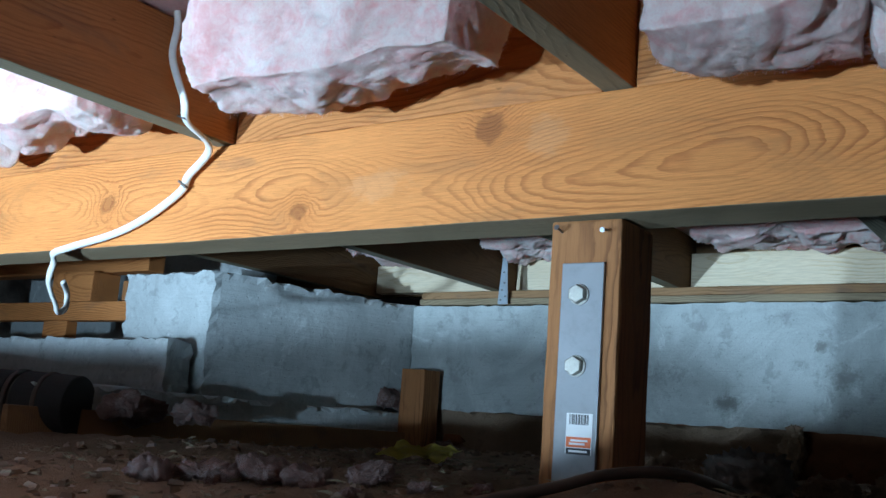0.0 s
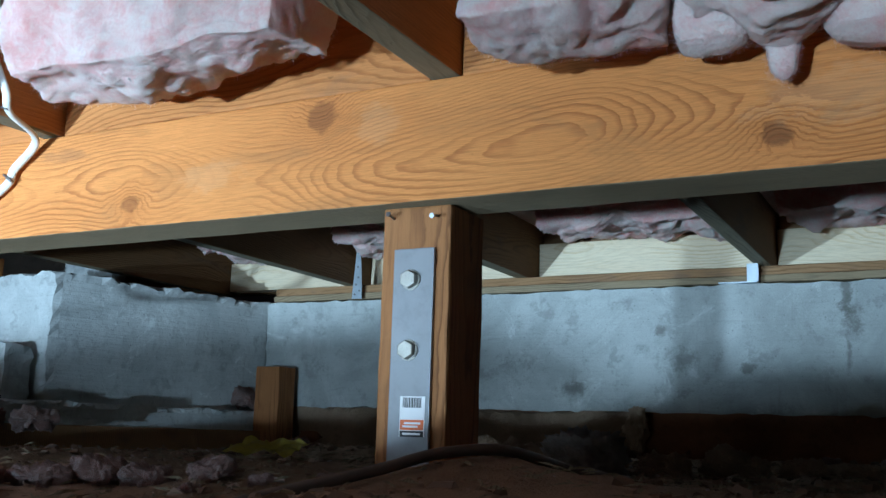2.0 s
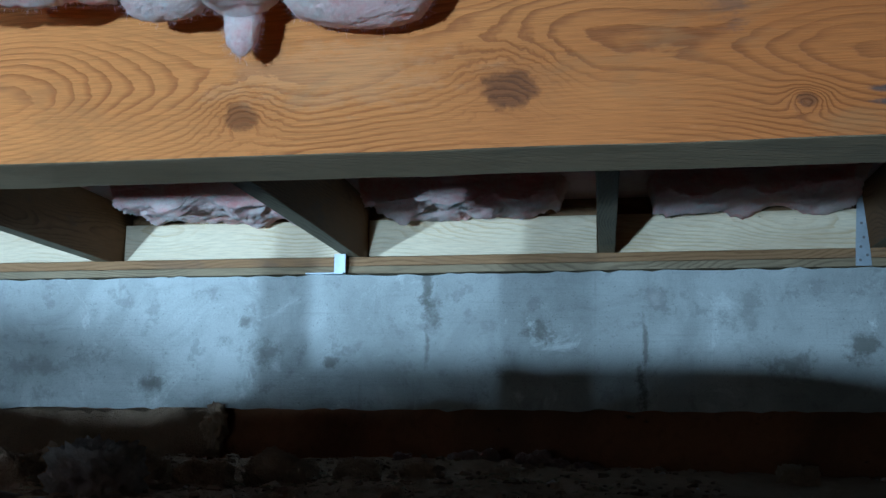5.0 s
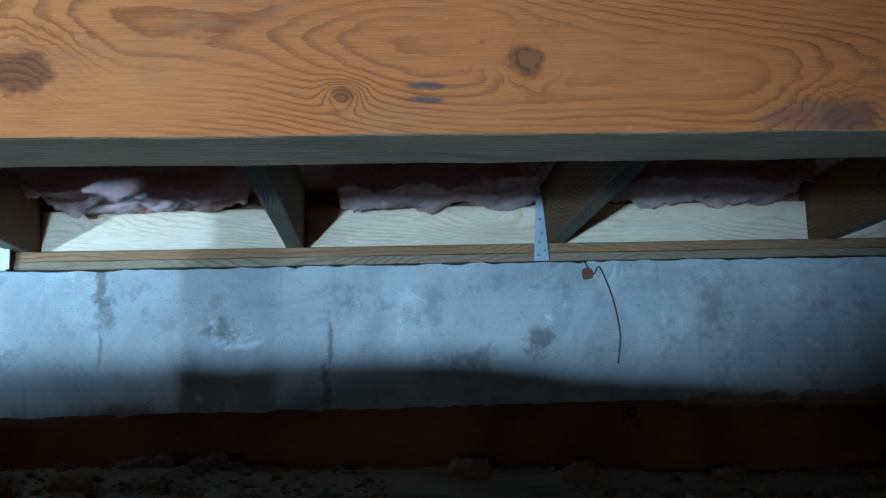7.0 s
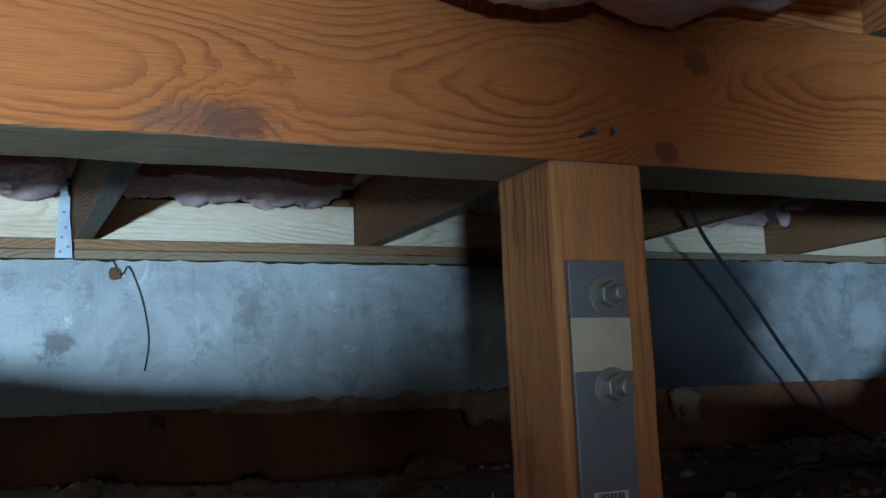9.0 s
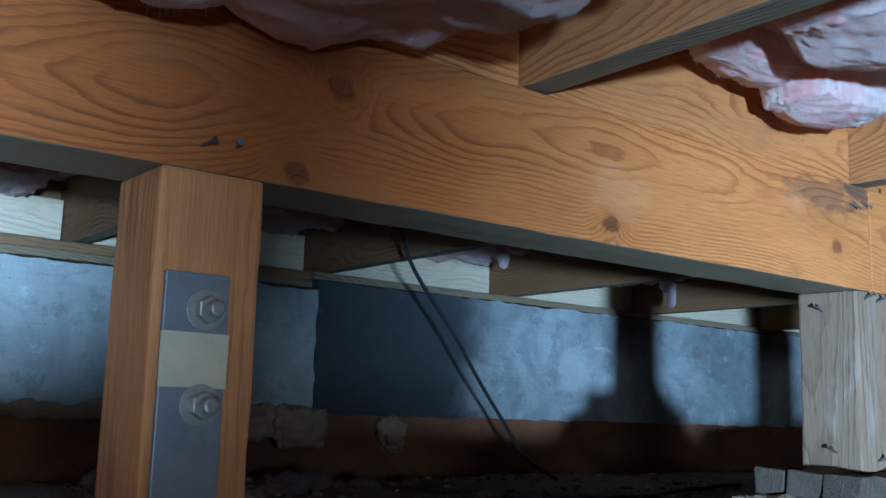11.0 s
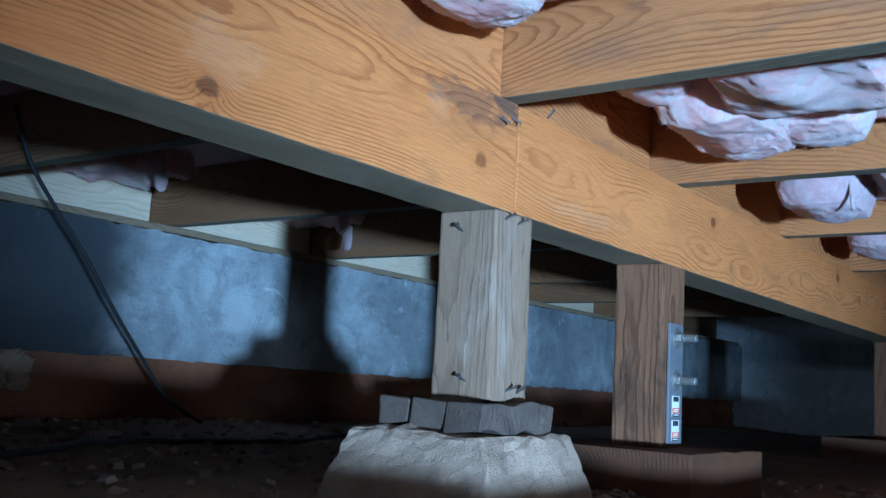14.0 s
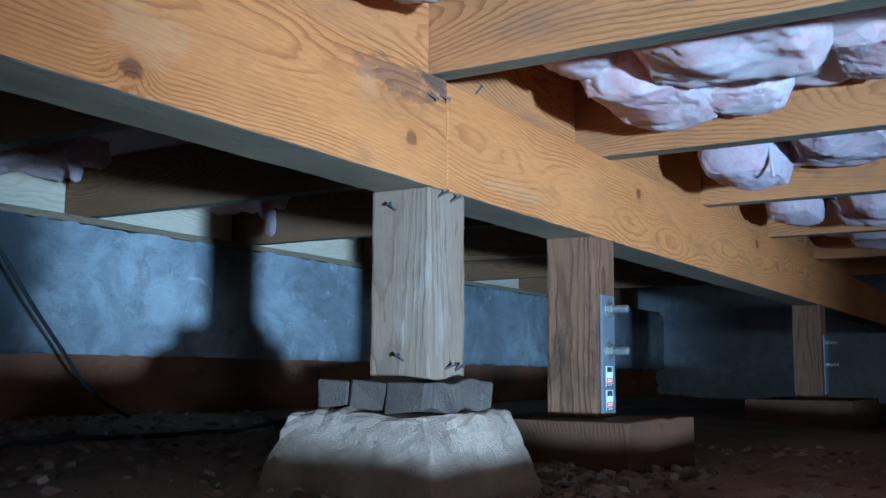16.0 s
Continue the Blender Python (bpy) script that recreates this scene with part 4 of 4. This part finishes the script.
for at, way in (((1.233, 0.999, 0.420), (0.4, -1, 0.2)), ((1.264, 0.999, 0.424), (-0.3, -1, 0.1)), ((2.182, 0.999, 0.518), (0.6, -0.7, -0.5)), ((2.209, 0.999, 0.524), (0.6, -0.7, -0.5)),
                ((2.205, 0.998, 0.388), (0.1, -0.8, 0.4)), ((2.235, 0.998, 0.386), (0.2, -0.8, 0.4)), ((2.185, 1.05, 0.372), (-0.8, 0, 0.4)), ((2.185, 1.035, 0.18), (-0.9, 0, 0.4)),
                ((2.225, 0.998, 0.17), (0.2, -0.9, 0.4)), ((2.25, 0.998, 0.168), (-0.2, -0.9, 0.5)), ((2.312, 1.005, 0.55), (0, -0.6, 0.6)), ((-0.35, 1.015, 0.385), (0, -1, 0.2)), ((-0.292, 1.015, 0.385), (0, -1, -0.2))):
    build_nail(at, way)

wire = holder("white_cable", (0, 0, 0), "flat white electrical cable stapled across joist and girder", "cable")
bm = bmesh.new()
add_tube(bm, [(-0.898, 0.80, 0.76), (-0.898, 0.86, 0.70), (-0.902, 0.865, 0.635), (-0.890, 0.885, 0.575), (-0.903, 0.905, 0.552), (-0.930, 0.975, 0.535), (-0.985, 0.988, 0.500), (-1.000, 0.990, 0.478), (-1.066, 0.990, 0.444),
              (-1.144, 0.989, 0.419), (-1.25, 0.988, 0.402), (-1.303, 0.990, 0.393), (-1.345, 1.02, 0.385), (-1.412, 1.06, 0.357), (-1.47, 1.12, 0.325), (-1.535, 1.17, 0.318), (-1.585, 1.22, 0.335), (-1.60, 1.23, 0.365), (-1.575, 1.20, 0.385)], 0.0062, 12, 0.6, 8)
part("jacket", bm, WIRE, wire, smooth=True)
for at, turn in (((-0.905, 0.897, 0.556), 20), ((-0.992, 0.9855, 0.487), 35)):
    bm = bmesh.new()
    add_box(bm, (-0.010, -0.004, -0.0014), (0.010, 0.004, 0.0014), 0.0006)
    bmesh.ops.transform(bm, matrix=pose(*at, 0, turn, 0), verts=bm.verts)
    part("staple", bm, NAIL, wire)

cord = holder("black_cord", (0, 0, 0), "black cord hanging slack from the joists to the earth", "cable")
bm = bmesh.new()
add_tube(bm, [(2.02, 1.86, 0.60), (2.086, 1.90, 0.517), (2.160, 1.925, 0.45), (2.245, 1.95, 0.379), (2.335, 1.975, 0.29), (2.429, 2.0, 0.204), (2.53, 2.03, 0.12), (2.62, 2.02, 0.07)], 0.0042, 10, 1.0, 8)
part("cord_body", bm, BLACK, cord, smooth=True)
cord2 = holder("black_cord", (0, 0, 0), "black cord lying along the earth floor", "cable")
bm = bmesh.new()
pts = [(1.30, 1.48), (1.6, 1.56), (1.955, 1.66), (2.2, 1.76), (2.5, 1.85), (2.75, 1.86), (2.93, 1.92), (3.3, 2.0)]
add_tube(bm, [(x, y, ground_height(x, y) + 0.008) for x, y in pts], 0.006, 10, 1.0, 8, 0.006)
part("cord_body", bm, BLACK, cord2, smooth=True)
root = holder("brown_cable", (0, 0, 0), "dusty brown cable half buried before the post", "cable")
bm = bmesh.new()
pts = [(-0.62, 0.60), (-0.45, 0.72), (-0.30, 0.84), (-0.23, 0.93), (-0.19, 1.02), (-0.17, 1.12), (-0.12, 1.2)]
add_tube(bm, [(x, y, ground_height(x, y) + 0.007) for x, y in pts], 0.006, 10, 1.0, 8, 0.004)
part("cable_body", bm, PIPE, root, smooth=True)
thin = holder("thin_wire", (0, 0, 0), "thin grey wire curling down the concrete wall", "wire")
bm = bmesh.new()
add_tube(bm, [(1.022, 2.362, 0.503), (1.04, 2.362, 0.475), (1.052, 2.36, 0.49), (1.068, 2.362, 0.458), (1.082, 2.362, 0.41), (1.091, 2.362, 0.345), (1.083, 2.362, 0.285)], 0.0016, 6, 1.0, 6)
part("wire_body", bm, RUBBER, thin, smooth=True)
bm = bmesh.new()
add_lump(bm, (1.027, 2.358, 0.475), (0.011, 0.006, 0.012), 4, 5, 0.4, 0.2, 0.4, 60)
part("clay_crumb", bm, CLAY, thin)

pipe = holder("drain_pipe", (0, 0, 0), "dark brown drain pipe with a rubber coupling", "pipe")
axis = Vector((0.93, 0.36, -0.03)).normalized()
start = Vector((-2.75, 0.95, 0.175))
bm = bmesh.new()
add_cylinder(bm, start, axis, 0.060, 1.13, 40)
part("barrel", bm, PIPE, pipe, smooth=False)
for d, r, w, m in ((0.93, 0.064, 0.05, RUBBER), (1.005, 0.066, 0.13, RUBBER), (0.985, 0.0685, 0.012, PIPE), (1.06, 0.0685, 0.012, PIPE)):
    bm = bmesh.new()
    add_cylinder(bm, start + axis * d, axis, r, w, 40, bevel=0.003)
    part("coupling_ring", bm, m, pipe)

# ---- left corner: stub post and framing in the low opening ----
timber("stub_post", (-1.515, 2.27, 0.09), (-1.435, 2.345, 0.312), POST, "short sawn wooden stub standing against the wall", "stub post", cuts=4, rough=0.003)
rough_wall("opening_sill", (-4.0, 1.702, 0.06), (-2.062, 2.25, 0.30), CONCRETE, "dim concrete sill behind the low wall", 15, step=0.05)
for x0, x1 in ((-2.62, -2.50), (-3.3, -3.2)):
    timber("frame_block", (x0, 1.86, 0.303), (x1, 1.90, 0.394), FIR_X, "short wooden block under the frame board", "frame block", "boards in the wall opening", rough=0.003, cuts=2)
timber("frame_board", (-3.4, 1.86, 0.395), (-2.17, 1.90, 0.452), FIR_X, "yellowish lower board framing the wall opening", "frame board", "boards in the wall opening", cuts=4, rough=0.001, seed=3)
timber("frame_block", (-2.60, 1.86, 0.453), (-2.40, 1.96, 0.547), FIR_X, "short wooden block between the frame boards", "frame block", "boards in the wall opening", rough=0.001, cuts=2)
timber("frame_block", (-3.3, 1.86, 0.453), (-3.15, 1.96, 0.547), FIR_X, "short wooden block between the frame boards", "frame block", "boards in the wall opening", rough=0.001, cuts=2)
timber("frame_board", (-3.4, 1.90, 0.548), (-2.20, 1.96, 0.60), FIR_X, "yellowish board framing the wall opening", "frame board", "boards in the wall opening", cuts=4, rough=0.001)
timber("frame_upright", (-2.165, 1.84, 0.303), (-2.125, 1.93, 0.52), POST, "rough upright beside the concrete return", "frame upright", "boards in the wall opening", rough=0.003, cuts=2)
timber("wood_chip", (-2.24, 1.85, 0.453), (-2.175, 1.90, 0.51), POST, "splintered wood chip lying on the frame board", "wood chip", rough=0.004, cuts=2)
rough_wall("wall_behind_opening", (-4.0, 2.25, 0.05), (-2.07, 2.3, 0.70), CONCRETE, "dim concrete at the back of the opening", 13, step=0.05)

# ---- stones, scraps and rubble on the earth ----
def scrap(at, size, seed, mat, name, label, category, group, square=0.3, rough=0.9, wave=30.0, cuts=10, fibres=0):
    bm = bmesh.new()
    add_lump(bm, (0, 0, size[2] * 0.6), size, seed, cuts, rough, 0.35, square, wave)
    bm.normal_update()
    fuzz = bmesh.new()
    if fibres:
        add_fibres(fuzz, bm, fibres, 0.010, seed)
    ob = thing(name, bm, mat, at, label, category, group, smooth=True)
    if fibres:
        part("fibre_fuzz", fuzz, mat, ob)
    else:
        fuzz.free()
    return ob


scrap((-0.285, 1.50, 0.075), (0.055, 0.05, 0.045), 3, ROCK, "stone", "rounded pale grey stone lying on the earth", "stone", "", 0.35, 0.25, 20.0, 14)
WOOL_BITS = [(-1.00, 1.00, 0.035), (-0.93, 1.05, 0.04), (-0.87, 1.10, 0.036), (-0.80, 1.12, 0.034), (-0.72, 1.16, 0.03), (-0.66, 1.05, 0.016), (-0.60, 1.12, 0.018), (-0.55, 1.2, 0.018), (-0.50, 1.10, 0.014),
             (-1.57, 2.30, 0.05), (-1.40, 2.33, 0.035), (0.115, 2.27, 0.026), (0.16, 2.28, 0.022), (0.255, 2.28, 0.028), (0.30, 2.28, 0.022), (0.352, 2.28, 0.014), (-0.02, 2.30, 0.018),
             (1.96, 2.14, 0.045), (2.05, 2.18, 0.035), (2.25, 1.86, 0.032), (2.17, 1.84, 0.02), (2.35, 1.9, 0.022), (2.2, 2.2, 0.03), (2.34, 2.22, 0.022), (-1.62, 1.42, 0.05), (-1.55, 1.55, 0.045), (-1.66, 1.5, 0.05)]
for i, (x, y, r) in enumerate(WOOL_BITS):
    z = ground_height(x, y) - 0.004
    if r >= 0.045 and x < -1.5:
        z = 0.13 if y < 2 else 0.21
    scrap((x, y, z), (r * 1.1, r * 0.85, r * 0.5), i + 60, SCRAP, "wool_scrap", "dusty torn scrap of pink glass wool on the earth", "insulation scrap", "wool scraps", 0.2, 0.95, 0.9 / r, 18, 260)
for i, (x, y, r) in enumerate(((-0.50, 1.62, 0.05), (-0.43, 1.70, 0.045), (-0.36, 1.78, 0.05), (-0.22, 1.72, 0.04), (-0.12, 1.80, 0.05), (-0.02, 1.92, 0.035), (0.06, 2.05, 0.03), (0.2, 2.02, 0.025), (-0.55, 1.9, 0.05), (0.75, 2.2, 0.035), (0.95, 2.15, 0.03), (1.25, 2.2, 0.03), (1.5, 2.1, 0.035), (1.62, 2.22, 0.045), (1.8, 2.0, 0.03))):
    scrap((x, y, ground_height(x, y) - 0.006), (r, r * 0.8, r * 0.62), i + 200, EARTH, "earth_clod", "dry brown clod of dug earth on the ground", "clod", "earth clods", 0.45, 0.55, 24.0, 12)
bm = bmesh.new()
n = 14
grid = [[bm.verts.new((-0.075 + 0.15 * i / n, -0.035 + 0.07 * j / n, 0.005 * math.sin(i * 0.9) * math.sin(j * 0.5 + i * 0.2) + 0.022 * (j / n) + 0.01 * noise.noise(Vector((i * 0.5, j * 0.5, 1))))) for i in range(n + 1)] for j in range(n + 1)]
for p, q in zip(grid, grid[1:]):
    for i in range(n):
        bm.faces.new((p[i], p[i + 1], q[i + 1], q[i]))
bmesh.ops.solidify(bm, geom=bm.faces[:], thickness=0.001)
thing("plastic_wrapper", bm, YELLOW, (-0.88, 1.50, ground_height(-0.88, 1.5) + 0.012), "crumpled yellow plastic wrapper on the earth", "wrapper", smooth=True)
for i, (x, y, z, a, b) in enumerate(((1.93, 2.36, 0.185, 0.16, 0.035), (2.10, 2.335, 0.175, 0.06, 0.045), (1.65, 2.372, 0.20, 0.18, 0.016), (1.35, 2.375, 0.202, 0.14, 0.012), (-0.46, 2.365, 0.165, 0.022, 0.055), (2.40, 2.39, 0.16, 0.03, 0.04))):
    scrap((x, y, z - b * 0.6), (a, 0.024, b), i + 120, PIER, "concrete_spill", "lump of spilled concrete clinging under the wall", "concrete spill", "concrete spills", 0.6, 0.8, 26.0, 20)


def build_rubble(name, count, lo, hi, sizes, seed, mat, label):
    """Small broken pieces strewn on the earth."""
    rng = random.Random(seed)
    verts, faces = [], []
    base = [(-1, -1, -0.6), (1, -1, -0.7), (1, 1, -0.6), (-1, 1, -0.7), (-0.7, -0.8, 0.7), (0.8, -0.6, 0.6), (0.6, 0.8, 0.8), (-0.8, 0.6, 0.5)]
    quads = [(0, 3, 2, 1), (4, 5, 6, 7), (0, 1, 5, 4), (1, 2, 6, 5), (2, 3, 7, 6), (3, 0, 4, 7)]
    for _ in range(count):
        x, y = rng.uniform(lo[0], hi[0]), rng.uniform(lo[1], hi[1])
        r = sizes[0] + (sizes[1] - sizes[0]) * rng.random() ** 3
        turn = Euler((rng.uniform(-0.4, 0.4), rng.uniform(-0.4, 0.4), rng.uniform(0, 6.3))).to_matrix()
        z = ground_height(x, y) + r * 0.25
        stretch = Vector((rng.uniform(0.7, 1.6), rng.uniform(0.6, 1.1), rng.uniform(0.35, 0.8)))
        k = len(verts)
        for c in base:
            v = turn @ Vector((c[0] * stretch.x * rng.uniform(0.7, 1.1), c[1] * stretch.y * rng.uniform(0.7, 1.1), c[2] * stretch.z)) * r
            verts.append((x + v.x, y + v.y, z + v.z))
        faces += [tuple(k + q for q in f) for f in quads]
    me = bpy.data.meshes.new(name)
    me.from_pydata(verts, [], faces)
    me.materials.append(mat)
    tagged(new(name, me), label, "rubble", "", "stuff")


def rubble_material():
    m = Nodes("crumbs_of_earth_and_stone", 0.95, spec=0.2)
    col = m.mix(m.ramp(m.island(), 0.0, 1.0, False), (0.14, 0.09, 0.06), (0.34, 0.25, 0.19))
    col = m.mix(m.math("GREATER_THAN", m.island(), 0.94), col, (0.42, 0.36, 0.32))
    m.colour(col)
    m.bump(m.noise(90.0, 3), 0.5, 0.002)
    return m.mat


CRUMBS = rubble_material()
build_rubble("earth_crumbs", 4200, (-1.5, 0.45), (0.6, 2.34), (0.0015, 0.011), 1, CRUMBS, "brown crumbs of earth and chips strewn on the ground")
build_rubble("gravel", 3800, (0.9, 0.55), (3.4, 2.34), (0.0015, 0.011), 2, CRUMBS, "brown gravel and crumbs round the pier block")
build_rubble("gravel_heap", 900, (2.0, 0.80), (2.75, 1.02), (0.002, 0.013), 3, CRUMBS, "loose gravel piled beside the pier block")


def build_litter(count, lo, hi, seed):
    """Dry shavings and straw on the earth."""
    rng = random.Random(seed)
    verts, faces = [], []
    for _ in range(count):
        x, y, a = rng.uniform(lo[0], hi[0]), rng.uniform(lo[1], hi[1]), rng.uniform(0, 6.3)
        l, w, z = rng.uniform(0.008, 0.035), rng.uniform(0.0006, 0.002), ground_height(x, y) + rng.uniform(0.002, 0.006)
        d, e, up = Vector((math.cos(a), math.sin(a), rng.uniform(-0.15, 0.25))) * l, Vector((-math.sin(a), math.cos(a), 0)) * w, Vector((0, 0, w))
        k, p = len(verts), Vector((x, y, z))
        verts += [tuple(v) for v in (p - e, p + e, p + d + e, p + d - e, p + d * 0.5 + up * 2)]
        faces += [(k, k + 1, k + 4), (k + 1, k + 2, k + 4), (k + 2, k + 3, k + 4), (k + 3, k, k + 4)]
    me = bpy.data.meshes.new("dry_litter")
    me.from_pydata(verts, [], faces)
    me.materials.append(GREY_Y)
    tagged(new("dry_litter", me), "dry straw and wood shavings on the earth", "litter", "", "stuff")


build_litter(1400, (-1.5, 0.45), (0.4, 2.2), 5)
